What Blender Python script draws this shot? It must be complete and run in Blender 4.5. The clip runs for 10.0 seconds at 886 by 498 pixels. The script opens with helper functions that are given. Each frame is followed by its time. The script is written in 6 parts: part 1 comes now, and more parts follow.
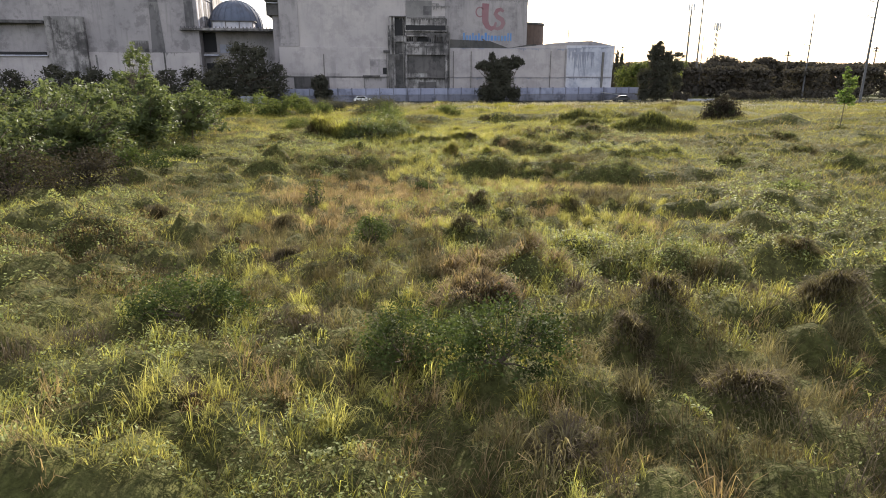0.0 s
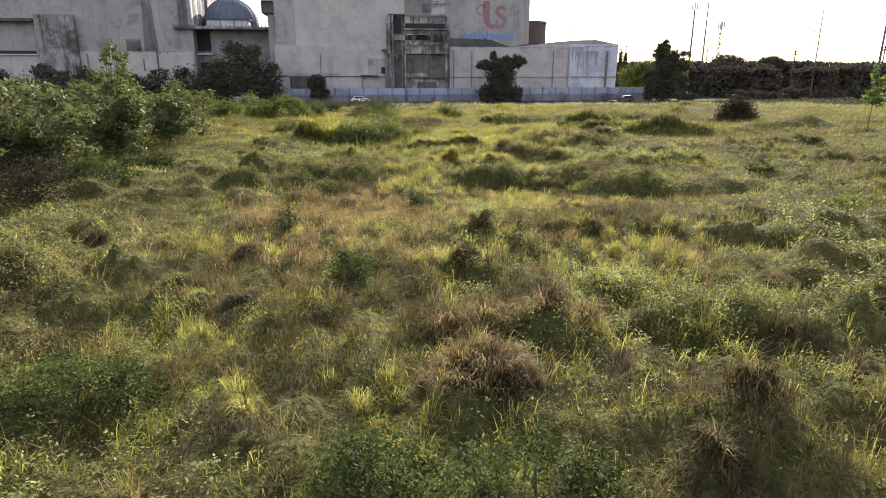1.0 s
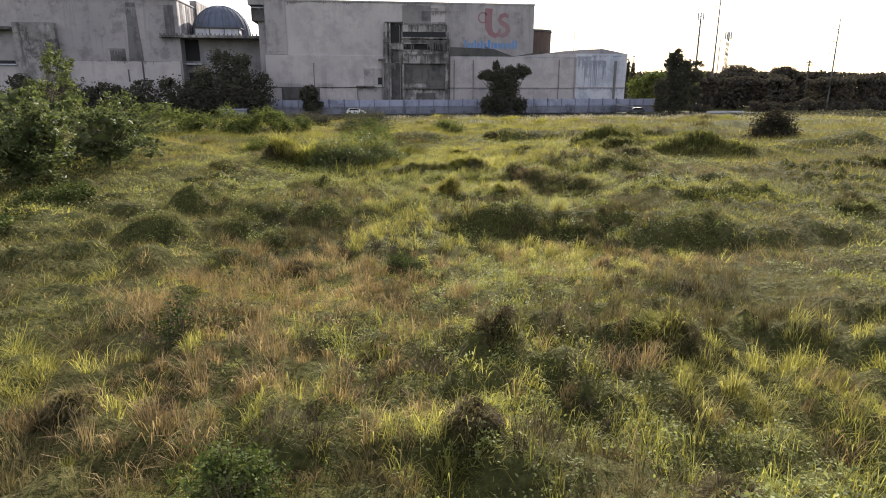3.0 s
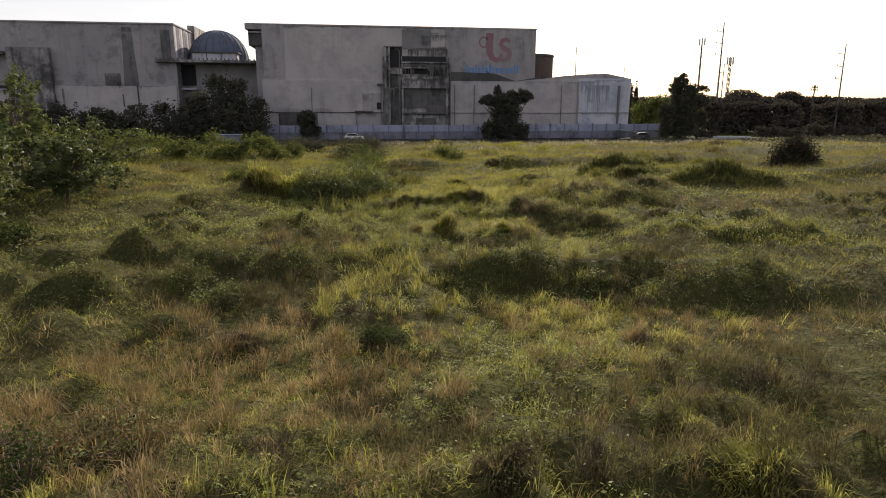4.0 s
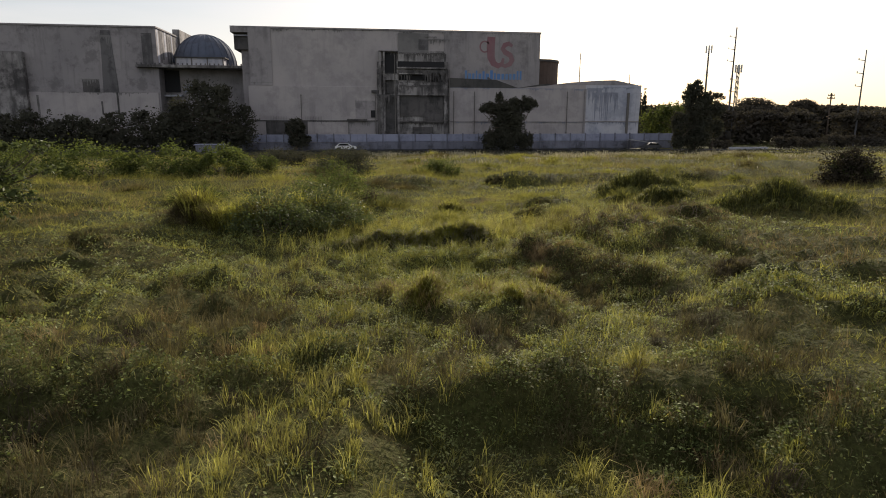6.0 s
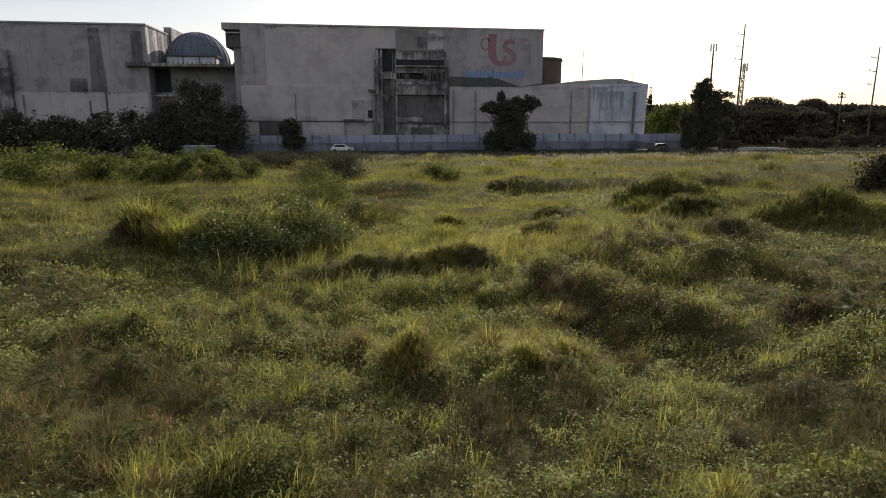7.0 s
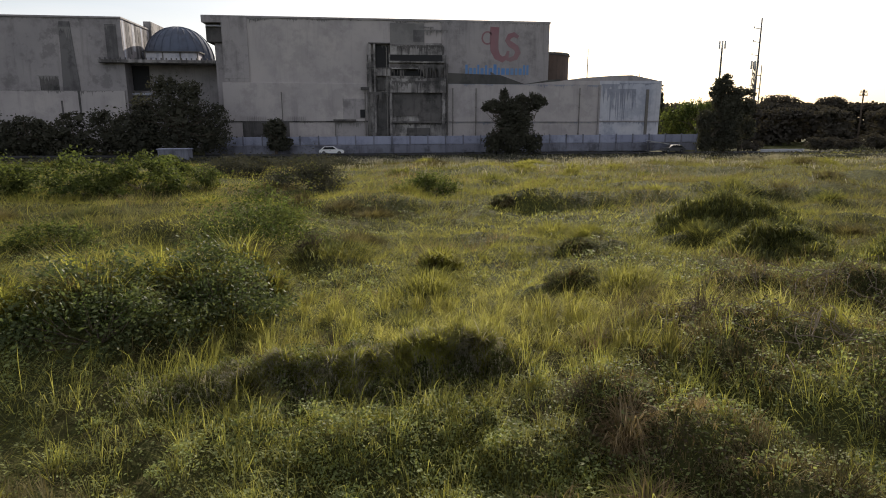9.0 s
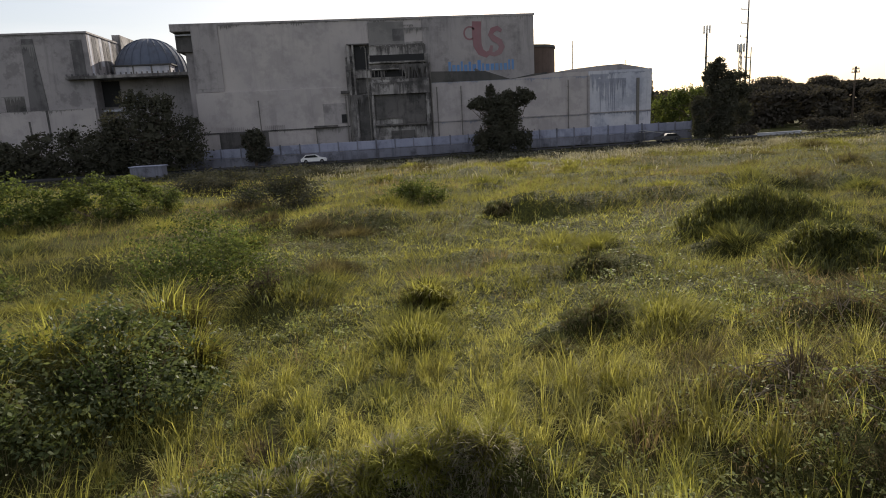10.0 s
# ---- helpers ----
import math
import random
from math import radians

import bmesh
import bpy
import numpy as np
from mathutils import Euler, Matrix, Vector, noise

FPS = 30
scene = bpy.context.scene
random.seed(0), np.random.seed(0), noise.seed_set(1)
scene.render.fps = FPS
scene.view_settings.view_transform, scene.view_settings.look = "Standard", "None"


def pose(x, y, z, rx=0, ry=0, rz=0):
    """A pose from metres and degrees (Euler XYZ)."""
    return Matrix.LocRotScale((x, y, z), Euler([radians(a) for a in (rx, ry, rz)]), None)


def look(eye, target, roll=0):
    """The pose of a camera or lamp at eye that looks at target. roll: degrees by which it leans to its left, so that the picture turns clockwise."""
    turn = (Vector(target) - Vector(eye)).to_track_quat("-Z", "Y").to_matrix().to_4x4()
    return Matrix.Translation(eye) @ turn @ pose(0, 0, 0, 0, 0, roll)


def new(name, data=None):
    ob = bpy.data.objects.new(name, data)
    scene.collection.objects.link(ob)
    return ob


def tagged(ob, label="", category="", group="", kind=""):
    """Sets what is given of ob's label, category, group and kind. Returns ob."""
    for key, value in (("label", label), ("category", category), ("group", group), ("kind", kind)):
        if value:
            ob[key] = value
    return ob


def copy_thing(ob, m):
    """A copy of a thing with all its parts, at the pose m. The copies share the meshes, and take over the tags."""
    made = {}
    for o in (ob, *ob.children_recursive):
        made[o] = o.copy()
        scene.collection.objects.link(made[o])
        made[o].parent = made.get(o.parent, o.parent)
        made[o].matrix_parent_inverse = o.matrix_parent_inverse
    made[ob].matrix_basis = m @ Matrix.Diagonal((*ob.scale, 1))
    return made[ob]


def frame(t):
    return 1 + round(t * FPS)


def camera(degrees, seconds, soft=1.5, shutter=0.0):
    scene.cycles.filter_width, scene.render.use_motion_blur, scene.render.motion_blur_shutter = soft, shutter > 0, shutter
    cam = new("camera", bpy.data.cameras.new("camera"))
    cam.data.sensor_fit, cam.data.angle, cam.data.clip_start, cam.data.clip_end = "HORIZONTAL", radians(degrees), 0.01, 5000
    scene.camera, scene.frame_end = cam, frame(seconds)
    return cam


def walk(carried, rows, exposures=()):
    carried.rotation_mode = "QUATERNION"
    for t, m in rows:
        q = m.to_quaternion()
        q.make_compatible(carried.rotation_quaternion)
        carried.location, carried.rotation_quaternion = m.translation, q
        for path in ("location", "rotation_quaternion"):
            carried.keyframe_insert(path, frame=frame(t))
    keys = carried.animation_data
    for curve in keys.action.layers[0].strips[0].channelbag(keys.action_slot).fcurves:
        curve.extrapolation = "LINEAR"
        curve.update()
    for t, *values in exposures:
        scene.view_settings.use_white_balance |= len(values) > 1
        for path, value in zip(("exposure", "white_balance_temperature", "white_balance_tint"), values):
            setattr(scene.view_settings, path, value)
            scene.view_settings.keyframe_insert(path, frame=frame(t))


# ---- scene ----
cam = camera(72.3, 10.0, soft=1.0)
# time, eye, target, roll
ROWS = [
    (0.0, (0.006, 0.047, 5.396), (0.264, 1.953, 4.848), 0.1),
    (0.5, (0.306, 1.987, 5.398), (0.566, 3.893, 4.85), 0.15),
    (1.0, (0.656, 4.019, 5.354), (0.913, 5.926, 4.805), 0.1),
    (1.5, (0.986, 6.041, 5.325), (1.242, 7.947, 4.776), 0.1),
    (2.0, (1.312, 8.115, 5.295), (1.568, 10.022, 4.747), 0.1),
    (2.5, (1.618, 10.22, 5.305), (1.874, 12.128, 4.763), 0.1),
    (4.0, (2.816, 16.521, 5.285), (3.069, 18.455, 4.845), 0.1),
    (4.5, (3.269, 18.599, 5.305), (3.521, 20.538, 4.886), 0.1),
    (5.0, (3.707, 20.789, 5.305), (3.958, 22.73, 4.89), 0.15),
    (5.5, (4.163, 23.009, 5.29), (4.414, 24.948, 4.876), 0.2),
    (7.0, (5.42, 29.798, 5.285), (5.667, 31.738, 4.872), 0.1),
    (7.5, (5.82, 32.036, 5.305), (6.066, 33.976, 4.891), 0.0),
    (8.0, (6.225, 34.349, 5.3), (6.47, 36.29, 4.886), 0.0),
    (8.5, (6.661, 36.707, 5.286), (6.904, 38.649, 4.872), 0.0),
    (9.0, (7.065, 38.942, 5.285), (7.309, 40.883, 4.872), 0.0),
    (9.5, (7.477, 41.124, 5.3), (7.724, 43.065, 4.887), -1.1),
    (10.0, (7.875, 43.286, 5.291), (8.139, 45.225, 4.878), -3.1),
]
# seconds, stops, kelvin, tint
EXPOSURES = [(0.0, 1.41, 6500, 13), (2.5, 1.4, 6500, 13), (3.1, 1.06, 6500, 14), (3.8, 0.56, 6750, 16), (4.5, 0.15, 6750, 17), (5.7, 0.14, 6750, 14), (7.0, 0.23, 6600, 12), (10.0, 0.34, 6600, 12)]
walk(cam, [(t, look(eye, target, roll)) for t, eye, target, roll in ROWS], EXPOSURES)

# ---- light: low hazy sun beyond the buildings ----
SUN_AZ, SUN_EL = 20.0, 25.0
world = bpy.data.worlds.new("sky")
scene.world = world
world.use_nodes = True
wn, wl = world.node_tree.nodes, world.node_tree.links
wn.clear()
sky = wn.new("ShaderNodeTexSky")
sky.sky_type, sky.sun_disc = "NISHITA", False
sky.sun_elevation, sky.sun_rotation = radians(SUN_EL), radians(SUN_AZ)
sky.air_density, sky.dust_density, sky.ozone_density = 1.0, 1.3, 1.0
wtc, wmap, wnoise, wramp, wmix = (wn.new("ShaderNode" + k) for k in ("TexCoord", "Mapping", "TexNoise", "ValToRGB", "MixRGB"))
wmap.inputs["Scale"].default_value = (1.2, 1.2, 9.0)
wnoise.inputs["Scale"].default_value, wnoise.inputs["Detail"].default_value = 2.2, 6.0
wramp.color_ramp.elements[0].position, wramp.color_ramp.elements[1].position = 0.42, 0.72
wramp.color_ramp.elements[0].color, wramp.color_ramp.elements[1].color = (0.3, 0.3, 0.3, 1), (0.55, 0.55, 0.55, 1)
wmix.inputs["Color2"].default_value = (10.3, 10.05, 10.0, 1)
wbg, wout = wn.new("ShaderNodeBackground"), wn.new("ShaderNodeOutputWorld")
wbg.inputs["Strength"].default_value = 0.088
wl.new(wtc.outputs["Generated"], wmap.inputs["Vector"])
wl.new(wmap.outputs["Vector"], wnoise.inputs["Vector"])
wl.new(wnoise.outputs["Fac"], wramp.inputs["Fac"])
wl.new(wramp.outputs["Color"], wmix.inputs["Fac"])
wl.new(sky.outputs["Color"], wmix.inputs["Color1"])
wl.new(wmix.outputs["Color"], wbg.inputs["Color"])
wl.new(wbg.outputs["Background"], wout.inputs["Surface"])
sun = new("sun", bpy.data.lights.new("sun", "SUN"))
sun.data.energy, sun.data.angle, sun.data.color = 5.0, radians(0.8), (1.0, 0.91, 0.76)
sun.matrix_world = look((0, 0, 60), (-math.sin(radians(SUN_AZ)) * 60, -math.cos(radians(SUN_AZ)) * 60, 60 - 60 * math.tan(radians(SUN_EL))))


# ---- materials ----
class Nodes:
    """A node material in the making."""

    def __init__(self, name):
        self.m = bpy.data.materials.new(name)
        self.m.use_nodes = True
        self.t = self.m.node_tree
        self.n, self.l = self.t.nodes, self.t.links
        self.b = self.n["Principled BSDF"]
        self.out = self.n["Material Output"]
        self.geo = self.n.new("ShaderNodeNewGeometry")
        self.pos = self.geo.outputs["Position"]

    def scaled(self, sx, sy, sz):
        v = self.n.new("ShaderNodeMapping")
        v.inputs["Scale"].default_value = (sx, sy, sz)
        self.l.new(self.pos, v.inputs["Vector"])
        return v.outputs["Vector"]

    def noise(self, scale, detail=4.0, vec=None, rough=0.55):
        v = self.n.new("ShaderNodeTexNoise")
        v.inputs["Scale"].default_value, v.inputs["Detail"].default_value, v.inputs["Roughness"].default_value = scale, detail, rough
        self.l.new(vec or self.pos, v.inputs["Vector"])
        return v.outputs["Fac"]

    def ramp(self, fac, *stops):
        v = self.n.new("ShaderNodeValToRGB")
        e = v.color_ramp.elements
        while len(e) < len(stops):
            e.new(0.5)
        for el, (p, c) in zip(e, stops):
            el.position = p
            el.color = (*c, 1) if len(c) == 3 else c
        self.l.new(fac, v.inputs["Fac"])
        return v.outputs["Color"]

    def mix(self, fac, a, b, blend="MIX"):
        v = self.n.new("ShaderNodeMixRGB")
        v.blend_type = blend
        for sock, val in (("Fac", fac), ("Color1", a), ("Color2", b)):
            if isinstance(val, (int, float)):
                v.inputs[sock].default_value = val
            elif isinstance(val, tuple):
                v.inputs[sock].default_value = (*val, 1)
            else:
                self.l.new(val, v.inputs[sock])
        return v.outputs["Color"]

    def bump(self, fac, strength, dist):
        v = self.n.new("ShaderNodeBump")
        v.inputs["Strength"].default_value, v.inputs["Distance"].default_value = strength, dist
        self.l.new(fac, v.inputs["Height"])
        self.l.new(v.outputs["Normal"], self.b.inputs["Normal"])

    def done(self, color, rough=0.85, metal=0.0, spec=0.3):
        if isinstance(color, tuple):
            self.b.inputs["Base Color"].default_value = (*color, 1)
        else:
            self.l.new(color, self.b.inputs["Base Color"])
        self.b.inputs["Roughness"].default_value, self.b.inputs["Metallic"].default_value = rough, metal
        self.b.inputs["Specular IOR Level"].default_value = spec
        return self.m


def leaf_mat(name, dark, mid, light, patch=0.35, trans=0.45, rough=0.7, spec=0.1, mottle=0.85):
    """Thin foliage: a tint of its own for each blade or leaf, broad patches over the field, light shining through."""
    k = Nodes(name)
    calm = lambda c: tuple(0.35 * m + 0.65 * v for m, v in zip(mid, c))
    own = k.ramp(k.geo.outputs["Random Per Island"], (0.0, calm(dark)), (0.5, mid), (1.0, calm(light)))
    broad = k.ramp(k.noise(patch, 3), (0.35, dark), (0.62, light))
    col = k.mix(0.42, own, broad)
    meadow = k.ramp(k.noise(0.55, 4), (0.36, (0.78, 0.76, 0.72)), (0.6, (1.25, 1.25, 1.2)))
    col = k.mix(0.7, col, meadow, "MULTIPLY")
    clump = k.ramp(k.noise(2.6, 3), (0.36, (0.52, 0.49, 0.47)), (0.62, (1.42, 1.42, 1.36)))
    col = k.mix(mottle, col, clump, "MULTIPLY")
    pale = k.ramp(k.noise(1.3, 4), (0.52, (0, 0, 0)), (0.68, (0.34,) * 3))
    bleached = tuple(0.55 * c + 0.45 * sum(light) / 3 * w for c, w in zip(light, (1.12, 0.98, 0.72)))
    col = k.mix(pale, col, bleached)
    k.done(col, rough, 0.0, spec)
    tr = k.n.new("ShaderNodeBsdfTranslucent")
    warm = k.mix(1.0, col, (1.22, 1.2, 0.8), "MULTIPLY")
    k.l.new(warm, tr.inputs["Color"])
    mx = k.n.new("ShaderNodeMixShader")
    mx.inputs["Fac"].default_value = trans
    k.l.new(k.b.outputs["BSDF"], mx.inputs[1])
    k.l.new(tr.outputs["BSDF"], mx.inputs[2])
    k.l.new(mx.outputs["Shader"], k.out.inputs["Surface"])
    return k.m


def wall_mat(name, base, dark, grime=0.5, streak=0.5, tint=(0.5, 0.5, 0.52), spread=0.0):
    """Painted concrete with rain streaks, blotches and fine grain."""
    k = Nodes(name)
    col = k.mix(k.ramp(k.noise(0.12, 4), (0.35, (0, 0, 0)), (0.7, (1, 1, 1))), base, tint)
    st = k.ramp(k.noise(1.0, 6, k.scaled(0.9, 0.9, 0.07), 0.7), (0.54 - spread, (0, 0, 0)), (0.72 - spread, (streak,) * 3))
    bl = k.ramp(k.noise(0.35, 7, None, 0.65), (0.5 - spread, (0, 0, 0)), (0.72 - spread, (grime,) * 3))
    edge = k.ramp(k.noise(0.2, 9, None, 0.72), (0.53 - spread, (0, 0, 0)), (0.60 - spread, (grime * 0.8,) * 3))
    run = k.ramp(k.noise(0.5, 5, k.scaled(1.0, 1.0, 0.16), 0.6), (0.56 - spread, (0, 0, 0)), (0.7 - spread, (streak * 0.9,) * 3))
    col = k.mix(st, col, dark)
    col = k.mix(bl, col, dark)
    col = k.mix(edge, col, dark)
    col = k.mix(run, col, dark)
    col = k.mix(k.ramp(k.noise(9.0, 3), (0.3, (0, 0, 0)), (0.8, (0.12,) * 3)), col, dark)
    k.bump(k.noise(6.0, 5), 0.35, 0.03)
    return k.done(col, 0.9)


def plain(name, color, rough=0.6, metal=0.0, wear=0.15, scale=4.0):
    k = Nodes(name)
    dark = tuple(c * 0.55 for c in color)
    col = k.mix(k.ramp(k.noise(scale, 5), (0.35, (0, 0, 0)), (0.8, (wear * 3,) * 3)), color, dark)
    return k.done(col, rough, metal)


M_GROUND = Nodes("weedy_soil")
_c = M_GROUND.ramp(M_GROUND.noise(0.5, 6), (0.3, (0.055, 0.06, 0.02)), (0.5, (0.095, 0.1, 0.032)), (0.7, (0.12, 0.115, 0.045)))
_d = M_GROUND.ramp(M_GROUND.noise(7.0, 6, None, 0.7), (0.35, (0.4,) * 3), (0.7, (1.0,) * 3))
M_GROUND.bump(M_GROUND.noise(5.0, 6), 1.0, 0.25)
M_GROUND = M_GROUND.done(M_GROUND.mix(1.0, _c, _d, "MULTIPLY"), 0.95, 0.0, 0.1)
M_YELLOW = leaf_mat("sunny_grass", (0.173, 0.168, 0.047), (0.294, 0.287, 0.084), (0.428, 0.408, 0.158), 0.3, 0.5, 0.7, 0.08)
M_SOFT = leaf_mat("soft_green_grass", (0.187, 0.19, 0.05), (0.338, 0.335, 0.084), (0.485, 0.47, 0.153), 0.3, 0.5, 0.8, 0.04, 0.3)
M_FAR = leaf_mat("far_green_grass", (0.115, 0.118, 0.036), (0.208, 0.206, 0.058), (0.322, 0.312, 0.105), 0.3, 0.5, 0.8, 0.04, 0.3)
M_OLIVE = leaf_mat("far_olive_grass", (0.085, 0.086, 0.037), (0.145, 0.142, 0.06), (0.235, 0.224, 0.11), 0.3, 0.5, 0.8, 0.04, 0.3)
M_GREEN = leaf_mat("green_grass", (0.128, 0.134, 0.036), (0.242, 0.246, 0.064), (0.37, 0.364, 0.122), 0.4, 0.5, 0.7, 0.08)
# withered leaf brown, also the shade tone of creases and tussock insides
M_WITHER_SHADE = leaf_mat("withered_shade_leaf", (0.03, 0.025, 0.019), (0.06, 0.05, 0.037), (0.13, 0.105, 0.075), 0.5, 0.2, 0.8, 0.05)
M_PLUME = leaf_mat("pale_plume", (0.19, 0.178, 0.14), (0.32, 0.3, 0.24), (0.46, 0.43, 0.36), 0.5, 0.25, 0.85, 0.03)
M_DRY = leaf_mat("dry_grass", (0.118, 0.083, 0.046), (0.222, 0.164, 0.092), (0.38, 0.295, 0.18), 0.5, 0.4, 0.8, 0.05)
M_REED = leaf_mat("dark_reed", (0.05, 0.044, 0.025), (0.105, 0.091, 0.049), (0.21, 0.183, 0.1), 0.5, 0.35, 0.85, 0.03)
M_SEDGE = leaf_mat("dark_sedge", (0.05, 0.06, 0.026), (0.1, 0.115, 0.047), (0.18, 0.185, 0.085), 0.5, 0.4, 0.85, 0.03)
M_VINE = leaf_mat("creeper_leaf", (0.105, 0.132, 0.05), (0.18, 0.212, 0.082), (0.28, 0.308, 0.135), 0.6, 0.45, 0.6, 0.14)
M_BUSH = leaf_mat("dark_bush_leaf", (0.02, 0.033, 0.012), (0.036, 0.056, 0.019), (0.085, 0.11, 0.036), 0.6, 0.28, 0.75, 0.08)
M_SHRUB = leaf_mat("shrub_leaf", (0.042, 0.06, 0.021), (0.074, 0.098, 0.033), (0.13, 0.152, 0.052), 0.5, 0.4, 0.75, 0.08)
M_TALL = leaf_mat("tall_shrub_leaf", (0.048, 0.066, 0.029), (0.08, 0.104, 0.046), (0.13, 0.154, 0.074), 0.5, 0.4, 0.55, 0.15, 0.6)
# undergrowth brown taken darker, so the shrubs' shade sits in its colour
M_UNDER = leaf_mat("shade_dark_undergrowth", (0.02, 0.018, 0.015), (0.034, 0.03, 0.025), (0.065, 0.056, 0.044), 0.5, 0.2, 0.85, 0.03)
M_FRESH = leaf_mat("fresh_leaf", (0.07, 0.12, 0.035), (0.11, 0.165, 0.05), (0.16, 0.21, 0.07), 0.5, 0.5, 0.7, 0.1)
# tree leaf colours greyed and lifted to stand for distance haze
M_TREE = leaf_mat("tree_leaf", (0.052, 0.054, 0.046), (0.066, 0.066, 0.055), (0.084, 0.084, 0.064), 0.2, 0.2, 0.9, 0.02, 0.35)
M_BELT = leaf_mat("belt_leaf", (0.056, 0.051, 0.046), (0.07, 0.063, 0.056), (0.086, 0.078, 0.066), 0.1, 0.14, 0.95, 0.01, 0.2)
M_BARK = plain("bark", (0.11, 0.085, 0.065), 0.95, 0, 0.3, 12.0)
M_DEAD = plain("dead_stem", (0.2, 0.16, 0.11), 0.9, 0, 0.3, 9.0)
M_CREAM = wall_mat("cream_render", (0.46, 0.422, 0.413), (0.23, 0.213, 0.22), 0.4, 0.35, (0.38, 0.352, 0.356))
M_GREYW = wall_mat("grey_patched_render", (0.36, 0.333, 0.335), (0.135, 0.126, 0.131), 0.65, 0.5, (0.275, 0.258, 0.266))
M_WHITE = wall_mat("white_render", (0.58, 0.57, 0.59), (0.23, 0.25, 0.32), 0.55, 0.6, (0.42, 0.44, 0.52))
M_STAIN = wall_mat("mouldy_render", (0.42, 0.4, 0.39), (0.05, 0.047, 0.047), 0.9, 0.9, (0.22, 0.205, 0.205), 0.03)
# black for mould, and for the shade painted into openings and canopy
M_MOULD_SHADE = wall_mat("mould_and_shade_black", (0.15, 0.138, 0.135), (0.03, 0.03, 0.03), 0.9, 0.8, (0.09, 0.087, 0.087))
M_STAINBLUE = wall_mat("blue_grey_damp", (0.33, 0.34, 0.4), (0.18, 0.19, 0.235), 0.8, 0.7, (0.265, 0.28, 0.335))
M_DAMP = wall_mat("damp_render", (0.235, 0.225, 0.22), (0.13, 0.125, 0.125), 0.6, 0.5, (0.19, 0.182, 0.18))
M_GRIME = wall_mat("grimy_render", (0.165, 0.157, 0.16), (0.07, 0.067, 0.07), 0.8, 0.7, (0.13, 0.124, 0.128))
# near-black panels painting the unlit depth of openings and windows
M_VOID = plain("unlit_interior", (0.03, 0.03, 0.032), 0.9)
M_FENCE = wall_mat("grey_precast", (0.27, 0.285, 0.385), (0.12, 0.128, 0.17), 0.7, 0.6, (0.34, 0.36, 0.46))
M_FENCELOW = wall_mat("dark_precast", (0.17, 0.175, 0.22), (0.06, 0.06, 0.07), 0.9, 0.8, (0.22, 0.225, 0.275))
M_POST = wall_mat("pale_post", (0.47, 0.48, 0.52), (0.24, 0.24, 0.26), 0.3, 0.3)
M_DOME = wall_mat("blue_grey_dome", (0.115, 0.137, 0.19), (0.06, 0.064, 0.078), 0.6, 0.5, (0.088, 0.1, 0.13))
M_ROOF = wall_mat("dark_roofing", (0.07, 0.07, 0.07), (0.03, 0.03, 0.03), 0.5, 0.3, (0.1, 0.095, 0.09))
M_BROWN = wall_mat("brown_drum", (0.12, 0.085, 0.07), (0.05, 0.038, 0.034), 0.5, 0.5, (0.09, 0.068, 0.058))
M_RED = wall_mat("faded_red_paint", (0.26, 0.125, 0.145), (0.22, 0.17, 0.18), 0.8, 0.6, (0.29, 0.19, 0.2))
M_BLUE = wall_mat("faded_blue_paint", (0.09, 0.21, 0.47), (0.2, 0.26, 0.37), 0.5, 0.4, (0.13, 0.25, 0.46))
M_STEEL = plain("weathered_steel", (0.12, 0.12, 0.125), 0.8, 0.1)
M_PIPE = plain("old_pipe", (0.16, 0.15, 0.14), 0.7)
M_ASPHALT = plain("asphalt", (0.05, 0.05, 0.052), 1.0, 0, 0.2, 6.0)
M_ASPHALT.node_tree.nodes["Principled BSDF"].inputs["Specular IOR Level"].default_value = 0.05
M_CARW = plain("white_car_paint", (0.75, 0.75, 0.76), 0.25, 0, 0.03)
M_CARD = plain("dark_car_paint", (0.08, 0.08, 0.085), 0.3, 0.2, 0.03)
M_GLASS = plain("tinted_glass", (0.02, 0.022, 0.025), 0.08, 0, 0.02)
M_TYRE = plain("rubber", (0.02, 0.02, 0.02), 0.8)
M_SHEET = plain("pale_sheet_metal", (0.6, 0.6, 0.6), 0.5, 0.2)

# ---- mesh helpers ----
rng = np.random.default_rng(7)


def soup(name, verts, faces, material):
    """A mesh from arrays of corners and of equal-sided faces."""
    me = bpy.data.meshes.new(name)
    verts, faces = np.asarray(verts, np.float32).reshape(-1, 3), np.asarray(faces, np.int32)
    k = faces.shape[1]
    me.vertices.add(len(verts))
    me.vertices.foreach_set("co", verts.ravel())
    me.loops.add(faces.size)
    me.loops.foreach_set("vertex_index", faces.ravel())
    me.polygons.add(len(faces))
    me.polygons.foreach_set("loop_start", np.arange(0, faces.size, k, dtype=np.int32))
    me.update(calc_edges=True)
    me.materials.append(material)
    return me


def part(name, bm, material, parent=None, label=""):
    me = bpy.data.meshes.new(name)
    bm.to_mesh(me)
    bm.free()
    me.materials.append(material)
    ob = new(name, me)
    if parent:
        ob.parent = parent
    return tagged(ob, label) if label else ob


def piece(name, me, parent=None, label=""):
    ob = new(name, me)
    if parent:
        ob.parent = parent
    return tagged(ob, label) if label else ob


def thing(name, x, y, z, label, category, group="", kind=""):
    ob = new(name)
    ob.location = (x, y, z)
    return tagged(ob, label, category, group, kind)


